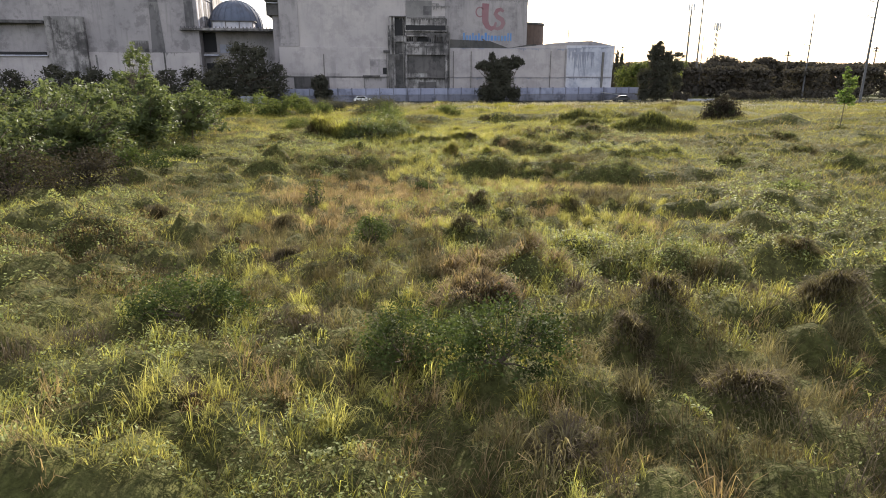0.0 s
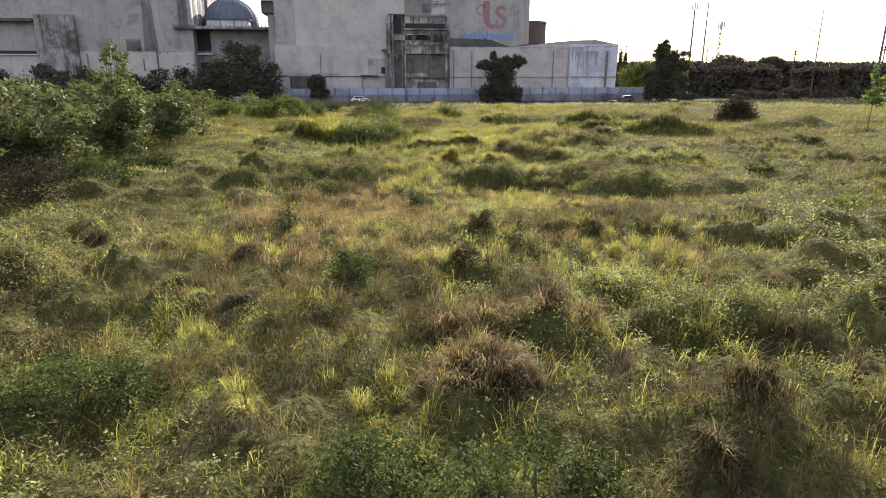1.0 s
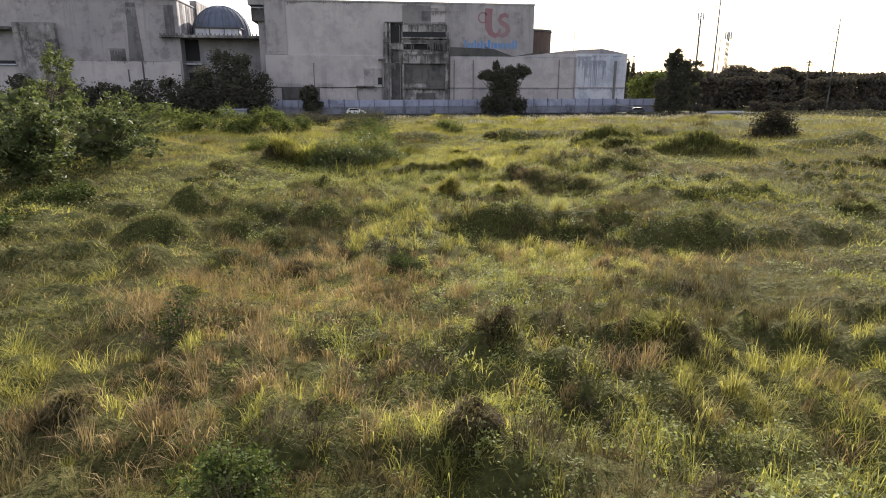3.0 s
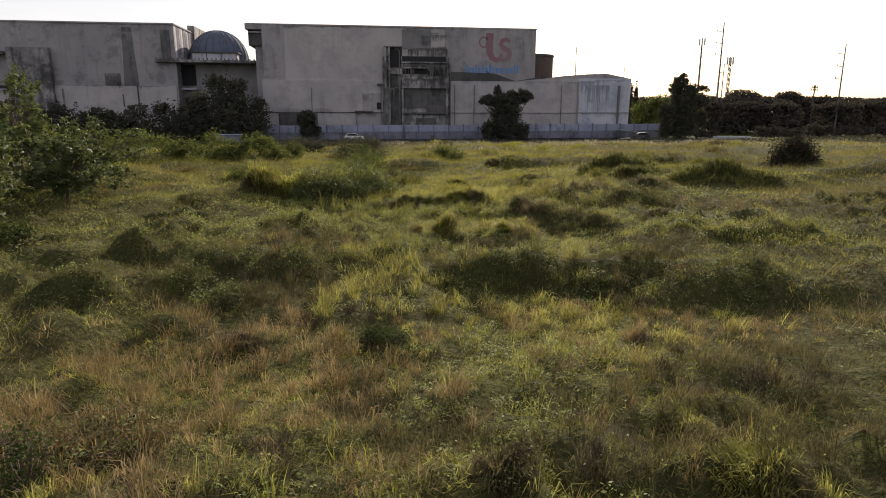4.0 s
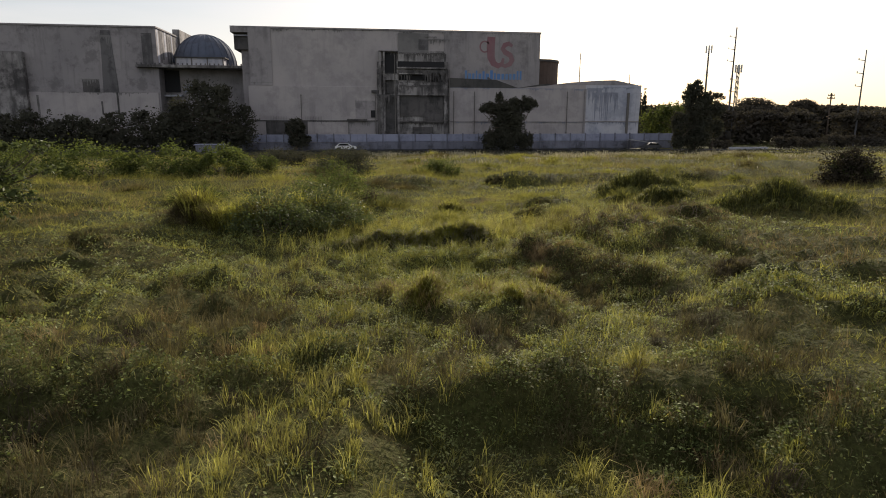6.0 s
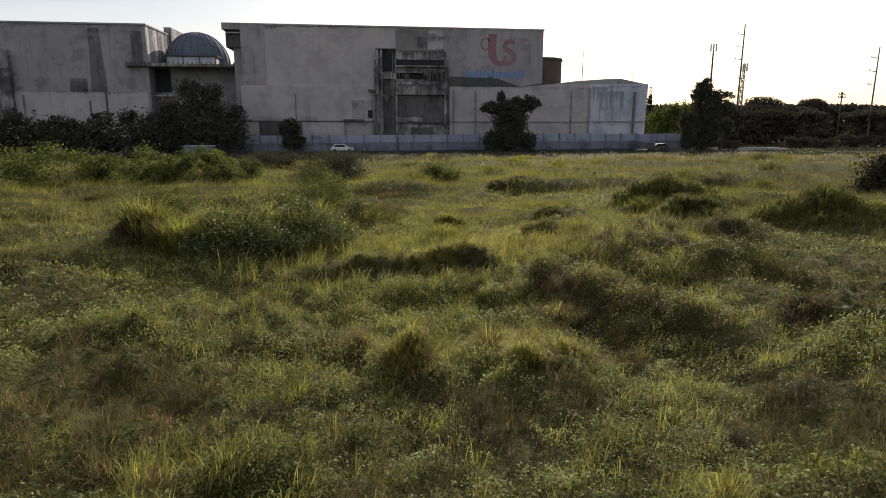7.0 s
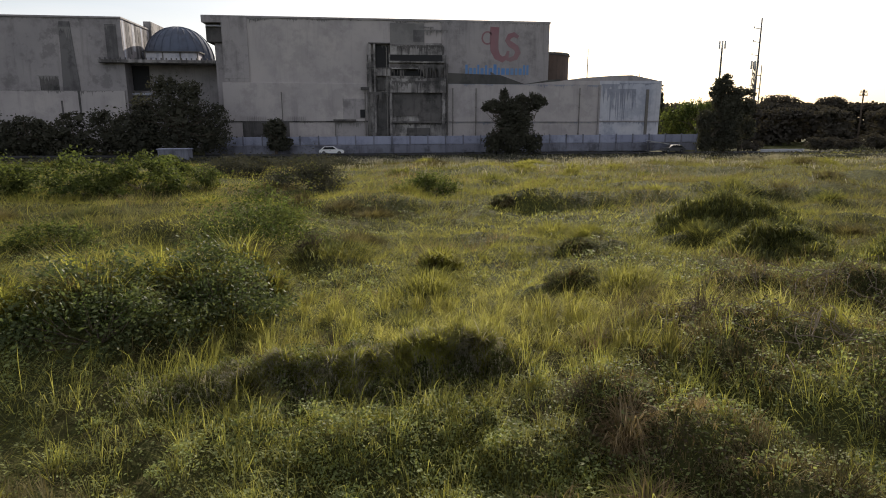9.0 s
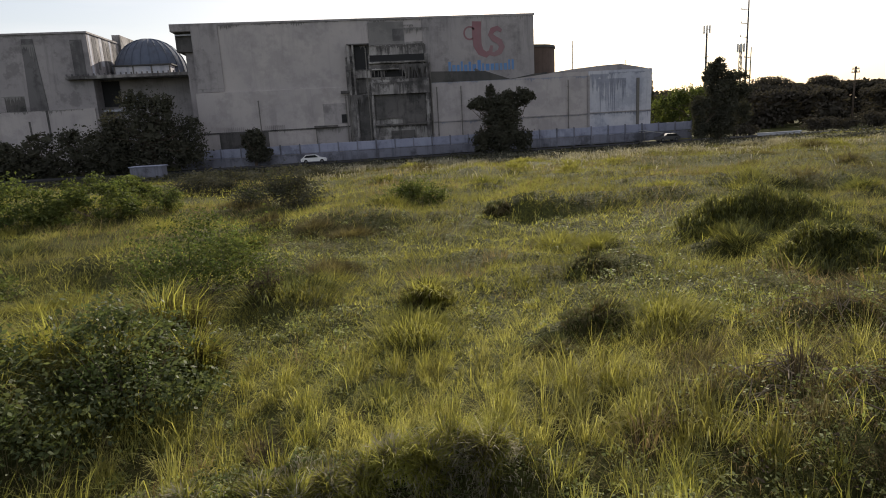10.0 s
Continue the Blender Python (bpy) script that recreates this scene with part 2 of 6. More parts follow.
def add_box(bm, x0, x1, y0, y1, z0, z1, bevel=0.0):
    m = Matrix.LocRotScale(((x0 + x1) / 2, (y0 + y1) / 2, (z0 + z1) / 2), None, (x1 - x0, y1 - y0, z1 - z0))
    vs = bmesh.ops.create_cube(bm, size=1, matrix=m)["verts"]
    if bevel:
        es = list({e for v in vs for e in v.link_edges})
        bmesh.ops.bevel(bm, geom=es, offset=bevel, segments=1, affect="EDGES")


def box(name, x0, x1, y0, y1, z0, z1, material, parent=None, label="", bevel=0.0):
    bm = bmesh.new()
    add_box(bm, x0, x1, y0, y1, z0, z1, bevel)
    return part(name, bm, material, parent, label)


def add_tube(bm, a, b, r0, r1, n=8):
    a, b = Vector(a), Vector(b)
    d = b - a
    m = Matrix.Translation((a + b) / 2) @ d.to_track_quat("Z", "Y").to_matrix().to_4x4()
    bmesh.ops.create_cone(bm, cap_ends=True, segments=n, radius1=r0, radius2=r1, depth=d.length, matrix=m)


def prism(name, outline, y0, y1, material, parent=None, label=""):
    """An outline in x and z, drawn out along y."""
    bm = bmesh.new()
    a = [bm.verts.new((x, y0, z)) for x, z in outline]
    b = [bm.verts.new((x, y1, z)) for x, z in outline]
    bm.faces.new(a)
    bm.faces.new(b[::-1])
    for i in range(len(a)):
        j = (i + 1) % len(a)
        bm.faces.new((a[i], b[i], b[j], a[j]))
    bmesh.ops.recalc_face_normals(bm, faces=bm.faces)
    return part(name, bm, material, parent, label)


# ---- smooth noise over the plan ----
LATTICE = np.random.default_rng(3).random((256, 256))


def value(x, y):
    xi, yi = np.floor(x).astype(int), np.floor(y).astype(int)
    fx, fy = x - xi, y - yi
    fx, fy = fx * fx * (3 - 2 * fx), fy * fy * (3 - 2 * fy)
    g = lambda i, j: LATTICE[(xi + i) % 256, (yi + j) % 256]
    return (g(0, 0) * (1 - fx) + g(1, 0) * fx) * (1 - fy) + (g(0, 1) * (1 - fx) + g(1, 1) * fx) * fy


def fbm(x, y, size, octaves=3, seed=0.0):
    total, amp, norm = 0.0, 1.0, 0.0
    for o in range(octaves):
        k = 2.0 ** o / size
        total = total + amp * value(x * k + seed + 17.3 * o, y * k - seed * 1.7 + 9.1 * o)
        norm, amp = norm + amp, amp * 0.5
    return total / norm


# ---- ground ----
def heaps(x, y, size, seed, fill=0.75):
    """Cushions of old growth heaped side by side, with creases between them: 0 in a crease, 1 on top."""
    u, v = x / size + seed, y / size - seed * 0.7
    xi, yi = np.floor(u).astype(int), np.floor(v).astype(int)
    top = np.zeros_like(u)
    for i in (-1, 0, 1):
        for j in (-1, 0, 1):
            a, b = (xi + i) % 256, (yi + j) % 256
            px, py = xi + i + LATTICE[a, b], yi + j + LATTICE[(a + 71) % 256, (b + 37) % 256]
            h = LATTICE[(a + 19) % 256, (b + 143) % 256]
            r = 0.55 + 0.6 * LATTICE[(a + 101) % 256, (b + 7) % 256]
            d = ((u - px) ** 2 + (v - py) ** 2) / (r * r)
            top = np.maximum(top, np.where(h < fill, 0.45 + 0.75 * h, 0.0) * np.clip(1 - d, 0, 1) ** 0.75)
    return top


# humps of the field: x, y, radius across, radius along, height
SWELLS = [(10.6, 35.6, 6.2, 0.95, 0.45), (-1.2, 36.2, 4.4, 1.0, 0.35), (17.5, 39.6, 4.5, 1.0, 0.3), (6.8, 51.1, 3.9, 0.8, 0.45)]
DARK_ROW = [
    (-5.2, 33.6, 1.2, 0.9, 0.9), (-2.0, 34.8, 1.0, 0.7, 0.6), (0.2, 36.4, 1.0, 0.7, 0.6), (-2.1, 36.8, 0.9, 0.6, 0.5), (2.0, 37.0, 0.8, 0.6, 0.45),
    (3.8, 38.0, 0.8, 0.6, 0.45), (6.7, 35.6, 1.6, 0.9, 0.95), (8.3, 36.2, 0.9, 0.8, 0.8), (9.7, 34.8, 0.8, 0.7, 0.75), (11.0, 34.6, 0.9, 0.7, 0.7),
    (12.0, 36.6, 1.0, 0.7, 0.75), (13.5, 33.8, 1.8, 1.1, 1.15), (15.3, 34.6, 1.2, 1.0, 0.9), (28.0, 32.0, 1.6, 1.0, 0.9), (-1.3, 33.6, 0.6, 0.5, 0.45),
    (-4.4, 38.4, 1.7, 1.1, 1.15),
]
RIDGE = [
    (4.2, 50.8, 1.6, 0.7, 0.3), (5.6, 51.0, 1.6, 0.7, 0.4), (6.9, 51.1, 1.6, 0.7, 0.5), (8.2, 51.2, 1.4, 0.7, 0.62), (9.2, 51.2, 1.0, 0.6, 0.62),
    (11.2, 48.5, 0.9, 0.7, 0.5), (12.0, 47.2, 0.9, 0.7, 0.4), (12.9, 45.8, 0.9, 0.6, 0.35), (13.8, 44.4, 1.0, 0.6, 0.35),
    (8.8, 49.1, 1.3, 0.9, 0.6), (9.9, 47.9, 1.2, 0.8, 0.5), (7.3, 48.6, 1.4, 0.9, 0.45), (5.6, 49.2, 1.2, 0.8, 0.3), (8.9, 45.8, 1.5, 1.0, 0.28), (6.5, 45.6, 1.6, 1.0, 0.28), (-0.4, 44.1, 0.9, 0.6, 0.45),
]
BEYOND = [
    (0.4, 53.8, 2.4, 1.3, 0.5), (2.8, 55.0, 2.0, 1.2, 0.5), (-3.9, 55.2, 1.3, 0.8, 0.6), (15.8, 50.2, 2.6, 1.4, 0.5),
    (17.8, 48.6, 1.5, 0.9, 0.6), (14.4, 52.0, 1.8, 1.0, 0.35), (18.4, 55.0, 1.6, 0.9, 0.6), (21.2, 54.4, 2.0, 1.0, 0.6), (13.4, 57.0, 1.6, 0.8, 0.45),
    (27.6, 57.4, 3.3, 1.2, 1.0), (24.4, 66.4, 2.9, 1.4, 1.25), (23.2, 60.8, 1.8, 0.9, 0.6), (16.6, 41.2, 1.8, 0.8, 0.45), (19.6, 39.6, 2.2, 0.9, 0.6),
]
HUMPS = SWELLS + [(x, y, rx * 1.1, ry * 0.85, 0.66 * h) for x, y, rx, ry, h in DARK_ROW] + RIDGE + BEYOND + [
    (2.2, 9.3, 1.1, 0.7, 0.4), (0.7, 10.3, 0.8, 0.6, 0.4), (6.1, 11.2, 1.1, 0.8, 0.45), (-3.8, 13.1, 1.2, 0.7, 0.4), (7.7, 15.4, 1.7, 0.8, 0.4),
    (7.1, 17.6, 1.0, 0.7, 0.45), (-8.7, 19.5, 1.9, 0.9, 0.5), (8.2, 23.3, 1.1, 0.7, 0.35), (10.3, 11.2, 1.1, 0.7, 0.4),
    (44.0, 62.0, 5.0, 2.0, 0.7), (18.0, 76.0, 5.0, 2.2, 0.6), (35.0, 78.0, 6.0, 2.4, 0.9), (48.0, 84.0, 8.0, 3.0, 1.0), (118.0, 139.0, 34.0, 5.0, 0.8),
]
# banks: a crest that drops steeply on its shaded side (x, y, share of the full drop), the rise behind it, the drop, and how far the hollow reaches
BANKS = [
    (((-1.0, 50.2, 0.0), (2.5, 50.4, 0.4), (5.5, 50.8, 0.7), (6.6, 51.2, 0.9), (8.3, 51.1, 1.0), (9.5, 51.3, 0.9), (10.2, 49.5, 0.85), (11.2, 48.5, 1.0), (12.9, 45.8, 0.8), (13.8, 44.4, 0.6), (15.5, 41.0, 0.0)), 0.27, 0.2, 12.0),
    (((4.2, 36.6, 0.0), (5.6, 36.1, 0.9), (7.0, 35.7, 1.0), (9.0, 35.7, 0.8), (10.4, 35.6, 1.0), (12.5, 35.2, 0.85), (14.0, 34.0, 1.0), (16.5, 33.4, 1.0), (20.0, 33.2, 0.5), (24.0, 33.2, 0.0)), 0.18, 0.22, 7.0),
]
# smoother lawns of finer grass: x, y, radius across, radius along
LAWNS = [(9.5, 31.6, 8.0, 2.4), (9.0, 55.5, 5.0, 3.2), (14.0, 60.0, 6.0, 3.5), (2.0, 28.5, 5.0, 2.5), (5.0, 66.0, 7.0, 4.0), (20.0, 70.0, 9.0, 4.0), (-7.0, 60.0, 5.0, 5.0), (5.5, 56.5, 3.0, 2.4)]


def lawn(x, y):
    return np.clip(sum(np.exp(-((x - lx) / rx) ** 2 - ((y - ly) / ry) ** 2) for lx, ly, rx, ry in LAWNS), 0, 1)


def bank(x, y):
    """Height of the banks, and how near a place lies to one."""
    total, close = np.zeros_like(x), np.zeros_like(x)
    for line, back, drop, reach in BANKS:
        bx_, by_, bw = (np.array(c) for c in zip(*line))
        share = np.interp(x, bx_, bw)
        front = np.interp(x, bx_, by_) - y
        step = np.clip(front / 1.0 + 0.25, 0, 1)
        step = step * step * (3 - 2 * step)
        rise = back * np.exp(-(np.minimum(front, 0) / 4.0) ** 2) * (1 - step) - step * (drop + 0.03 * np.clip(front, 0, 6)) * np.clip((reach - front) / 6, 0, 1)
        total, close = total + share * rise, np.maximum(close, share * np.clip(1.6 - np.abs(front - 2.5) / 4.0, 0, 1))
    return total, close


def height(x, y):
    x, y = np.asarray(x, float), np.asarray(y, float)
    edge, close = bank(x, y)
    near = np.clip((190 - y) / 80, 0, 1) * np.clip((140 - np.abs(x)) / 60, 0, 1)
    rough = np.clip((135 - y) / 30, 0, 1) * near
    z = (fbm(x, y, 9.0, 3, 5.0) - 0.5) * 0.8 * rough - 0.12
    calm = (1 - 0.75 * lawn(x, y)) * (1 - 0.7 * close)
    rank = np.clip(fbm(x, y, 5.0, 2, 211.0) * 3.2 - 0.9, 0.3, 1.15)
    heave = 1.3 - 0.32 * np.clip((y - 21) / 5, 0, 1)
    ragged = 0.5 + fbm(x, y, 0.55, 2, 613.0)
    z = z + 0.62 * heave * ragged * rank * calm * rough * heaps(x * 0.72, y + 0.3 * x, 1.35, 11.3, 0.7) * np.clip((80 - y) / 30, 0.3, 1)
    z = z + 0.34 * heave * ragged * calm * rough * heaps(x, y, 0.62, 47.9, 0.6) * np.clip((62 - y) / 20, 0, 1)
    z = z + (0.9 * heaps(x * 0.45, y * 0.9, 3.0, 83.1, 0.5) + 0.4 * heaps(x * 0.6, y, 1.7, 23.7, 0.5)) * calm * rough * np.clip((y - 46) / 16, 0, 1)
    z = z - 0.7 * np.clip((y - 105) / 40, 0, 1)
    lump = np.zeros_like(z)
    for hx, hy, rx, ry, h in HUMPS:
        m = (np.abs(x - hx) < 2.4 * rx) & (np.abs(y - hy) < 2.4 * ry)
        if m.any():
            along = (y[m] - hy) / np.where(y[m] < hy, 0.58 * ry, 1.35 * ry)  # steeper on the shaded side
            lump[m] += (0.95 * h * np.exp(-((((x[m] - hx) / rx) ** 2 + along ** 2) ** 1.5))) ** 3
    return z + edge + np.cbrt(lump) * (0.35 + 1.25 * fbm(x, y, 0.75, 3, 801.0))


def graded(a, b, step, far):
    """Even steps from a to b, then ever wider ones out to far on both sides."""
    mid = list(np.arange(a, b + step / 2, step))
    lo, hi, s = [a], [b], step
    while hi[-1] < far:
        s *= 1.22
        hi.append(hi[-1] + s)
        lo.append(lo[-1] - s)
    return np.array(lo[:0:-1] + mid + hi[1:])


gx, gy = graded(-18, 34, 0.36, 3200), graded(5, 72, 0.32, 3200)
GX, GY = np.meshgrid(gx, gy)
gv = np.stack([GX, GY, height(GX, GY) - 0.05], -1).reshape(-1, 3)
ii, jj = np.meshgrid(np.arange(len(gx) - 1), np.arange(len(gy) - 1))
q = (jj * len(gx) + ii).ravel()
ground = new("ground", soup("ground", gv, np.stack([q, q + 1, q + len(gx) + 1, q + len(gx)], -1), M_GROUND))
ground.data.shade_smooth()
tagged(ground, "uneven weedy ground under tangled green and dry grass", "ground", kind="structure")


# ---- the main hall: a tall blank block with a stained stair bay and a painted sign ----
hall = thing("concrete_hall", 12, 178, -0.7, "tall windowless concrete hall with stained cream walls behind the fence", "building")
HB = -0.7


def hbox(name, x0, x1, y0, y1, z0, z1, material, label="", bevel=0.0, parent=None):
    ob = box(name, x0, x1, y0, y1, z0, z1, material, None, label, bevel)
    ob.parent = parent or hall
    ob.matrix_parent_inverse = Matrix.Translation((-12, -178, 0.7))
    return ob


hbox("wall", -18.2, 42.6, 158.0, 200, HB, 23.5, M_CREAM, "upper cream wall with long rain streaks")
hbox("coping", -18.2, 42.8, 157.85, 200.2, 23.5, 23.85, M_GREYW, "weathered grey roof edge", 0.03)
hbox("corner_panel", -18.2, -13.7, 157.8, 158.0, 12.3, 23.5, M_GREYW, "greyer patched corner strip", 0.02)
hbox("lower_wall", -18.6, 7.6, 157.55, 158.0, HB, 12.2, M_CREAM, "slightly projecting lower cream wall", 0.03)
hbox("ledge", -18.65, 7.6, 157.4, 157.55, 5.1, 5.3, M_MOULD_SHADE, "thin dark string course", 0.02)
hbox("wall_patch", 21.8, 42.6, 157.82, 158.0, 12.2, 23.5, M_GREYW, "grimy upper wall around the sign", 0.01)
hbox("wall_patch", 12.1, 18.5, 157.8, 158.0, 17.9, 23.1, M_DAMP, "darker mottled wall patch", 0.01)
hbox("wall_patch", 16.4, 18.4, 157.76, 157.8, 19.8, 21.9, M_GRIME, "", 0.01)
hbox("wall_patch", 18.5, 21.8, 157.82, 158.0, 17.4, 19.6, M_STAIN, "", 0.01)
# overhanging slab and set-back corner at the hall's open end
hbox("roof_slab", -21.6, -18.2, 157.85, 172, 22.6, 23.85, M_GREYW, "overhanging roof slab", 0.04)
hbox("recess_wall", -21.2, -18.2, 159.2, 170, 19.4, 22.6, M_MOULD_SHADE, "dark set-back wall under the slab", 0.03)
hbox("slab_beam", -21.0, -18.2, 158.6, 159.2, 22.0, 22.25, M_WHITE, "pale beam", 0.02)
hbox("recess_wall", -20.0, -18.2, 160.0, 170, HB, 19.4, M_GREYW, "", 0.03)
# stair bay
hbox("bay_wall", 7.6, 22.6, 157.2, 158.0, HB, 17.4, M_STAIN, "mouldy white bay wall streaked with black", 0.03)
hbox("bay_wall", 12.0, 22.0, 157.4, 158.0, 17.4, 19.2, M_STAIN, "", 0.03)
hbox("fin", 8.0, 8.45, 156.4, 157.2, 10.6, 19.2, M_STAIN, "stained projecting concrete fin", 0.03)
hbox("fin", 8.9, 9.25, 156.4, 157.2, 10.6, 19.2, M_STAIN, "", 0.03)
hbox("fin_cap", 8.0, 12.0, 156.3, 157.9, 19.2, 19.4, M_MOULD_SHADE, "", 0.02)
# openings are flat panels; their dark colour stands for shade inside
hbox("opening", 9.3, 11.7, 157.05, 157.2, 14.9, 19.1, M_VOID, "tall unlit opening")
hbox("opening", 9.6, 11.0, 157.05, 157.2, 10.9, 13.6, M_MOULD_SHADE, "")
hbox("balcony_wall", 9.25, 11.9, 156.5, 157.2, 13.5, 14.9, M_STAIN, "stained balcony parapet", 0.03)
hbox("opening", 9.4, 11.6, 157.05, 157.2, 2.0, 10.3, M_MOULD_SHADE, "")
hbox("fin", 8.9, 9.3, 156.6, 157.2, HB, 10.6, M_STAIN, "", 0.02)
hbox("fin", 11.75, 12.2, 156.5, 157.2, HB, 10.5, M_STAIN, "", 0.03)
hbox("opening", 12.0, 21.8, 157.1, 157.2, 16.2, 17.4, M_VOID, "long dark slot window")
hbox("balcony_slab", 11.8, 22.2, 156.4, 157.2, 15.9, 16.2, M_STAIN, "stained projecting slab", 0.03)
hbox("hood", 12.2, 17.0, 156.1, 157.2, 14.75, 14.95, M_STAIN, "stained projecting hood", 0.02)
hbox("opening", 12.2, 18.2, 157.1, 157.2, 13.6, 14.75, M_VOID, "")
hbox("balcony_wall", 11.9, 22.4, 156.4, 157.2, 10.5, 13.2, M_STAIN, "", 0.03)
for i in range(9):
    hbox("balcony_post", 17.6 + i * 0.55, 17.72 + i * 0.55, 156.6, 157.2, 13.2, 15.9, M_STAIN if i % 3 else M_MOULD_SHADE)
hbox("opening", 12.4, 21.6, 157.05, 157.2, 9.0, 10.5, M_MOULD_SHADE, "dark panel standing for the shaded opening under the balcony")
hbox("mould_panel", 12.4, 21.6, 157.0, 157.2, 6.2, 9.0, M_MOULD_SHADE, "wall blackened by mould", 0.02)
hbox("mould_panel", 17.2, 21.6, 156.93, 157.0, 5.3, 7.0, M_MOULD_SHADE, "", 0.02)
hbox("ledge", 12.2, 22.6, 156.6, 157.2, 4.9, 5.25, M_MOULD_SHADE, "", 0.03)
hbox("mould_panel", 15.0, 19.4, 157.0, 157.2, 2.6, 4.0, M_MOULD_SHADE, "", 0.02)
hbox("fin", 21.7, 22.2, 156.5, 157.2, HB, 10.5, M_STAIN, "", 0.03)
hbox("ledge", 6.4, 8.0, 156.9, 157.55, 11.0, 11.5, M_MOULD_SHADE, "", 0.02)
hbox("hatch", 6.2, 7.2, 157.38, 157.5, 5.9, 7.4, M_VOID, "small dark hatch")
hbox("canopy", 1.2, 5.4, 156.6, 157.55, 5.2, 5.6, M_MOULD_SHADE, "small dark canopy", 0.03)
hbox("wall_patch", 3.0, 7.2, 157.5, 157.55, 5.7, 9.4, M_GREYW, "grey repaired wall patch", 0.01)
hbox("wall_patch", 1.6, 7.4, 157.45, 157.55, 2.0, 5.0, M_GREYW, "", 0.01)


def mould_run(x0, x1, z, y, longest, seed, name="mould_run", owner=None, material=None):
    """A crust of black mould that has run down a wall in uneven tongues."""
    g = np.random.default_rng(seed)
    owner = owner or hall
    bm = bmesh.new()
    n = max(8, int((x1 - x0) / 0.11))
    xs = np.linspace(x0, x1, n + 1)
    drop = longest * (0.06 + g.exponential(0.3, n + 1)) * np.clip(fbm(xs, xs * 0 + seed, 1.8, 3, seed) * 3.2 - 1.0, 0.03, 1.6)
    top = [bm.verts.new((x, y, z + g.uniform(-0.03, 0.03))) for x in xs]
    low = [bm.verts.new((x, y, z - max(0.05, l))) for x, l in zip(xs, drop)]
    topb, lowb = [bm.verts.new(v.co + Vector((0, 0.02, 0))) for v in top], [bm.verts.new(v.co + Vector((0, 0.02, 0))) for v in low]
    for i in range(n):
        bm.faces.new((top[i], low[i], low[i + 1], top[i + 1]))
        bm.faces.new((low[i], lowb[i], lowb[i + 1], low[i + 1]))
        bm.faces.new((top[i + 1], topb[i + 1], topb[i], top[i]))
    ob = part(name, bm, material or M_MOULD_SHADE, owner)
    ob.matrix_parent_inverse = Matrix.Translation(-owner.location)


def downpipe(x, y, z0, z1, r=0.09):
    bm = bmesh.new()
    add_tube(bm, (x, y, z0), (x, y, z1), r, r)
    for z in np.arange(z0 + 1, z1, 2.5):
        add_box(bm, x - r * 1.8, x + r * 1.8, y, y + 0.2, z, z + 0.08)
    ob = part("downpipe", bm, M_PIPE, hall, "")
    ob.matrix_parent_inverse = Matrix.Translation((-12, -178, 0.7))


for px_, pz in ((-8.1, 10.5), (7.2, 11.2), (11.3, 18.6), (22.8, 15.8), (23.8, 11.4), (28.3, 11.4), (1.5, 5.0), (7.9, 10.4), (48.9, 11.6)):
    downpipe(px_, 157.0 if 22.7 < px_ or px_ < 8.2 else 156.4, HB, pz)

for i, (x0, x1, z, y, l) in enumerate((
    (11.9, 18.6, 14.7, 157.17, 1.6), (12.2, 22.2, 16.15, 156.38, 0.5), (11.9, 22.4, 13.2, 156.37, 1.0), (13.0, 21.0, 12.4, 156.36, 1.9), (12.2, 22.2, 9.1, 156.98, 2.6),
    (9.3, 11.9, 14.9, 156.47, 0.7), (7.7, 9.0, 17.2, 157.17, 4.0), (12.3, 22.0, 19.2, 157.37, 0.9), (-13.6, -9.8, 23.5, 157.88, 1.3), (-8, 7, 23.5, 157.97, 0.6),
    (12.4, 28.0, 23.5, 157.80, 0.9), (28.0, 42.4, 23.5, 157.80, 0.6), (17.7, 20.2, 22.5, 157.68, 1.4), (12.3, 22.5, 4.9, 157.17, 1.1), (-18.4, 7.4, 5.1, 157.53, 0.35),
    (9.3, 11.8, 19.2, 157.03, 1.2), (12.0, 22.3, 15.6, 156.35, 4.2), (12.2, 21.4, 12.6, 156.34, 4.6), (12.2, 22.2, 19.0, 157.36, 2.4), (8.0, 12.0, 10.6, 156.45, 5.0), (7.7, 12.0, 15.0, 156.38, 3.2), (12.4, 22.0, 8.4, 156.97, 3.4), (12.4, 23.0, 22.0, 157.79, 3.0), (1.6, 7.4, 5.1, 157.43, 1.6), (23.5, 41.5, 15.5, 157.97, 0.35), (-18.1, -13.8, 12.9, 157.78, 0.6))):
    mould_run(x0, x1, z, y, l, 10 + i, material=M_MOULD_SHADE if 7.6 < x0 < 22.4 and z < 19.5 else M_DAMP)
for x0 in (-14.6, -7.4):
    for i in range(11):
        hbox("railing_bar", x0 + i * 0.33, x0 + i * 0.33 + 0.08, 157.42, 157.5, 5.3, 6.1, M_GREYW)
hbox("wall_patch", -15.5, -7.0, 157.5, 157.55, 1.8, 5.05, M_MOULD_SHADE, "damp greenish patch below the string course", 0.01)

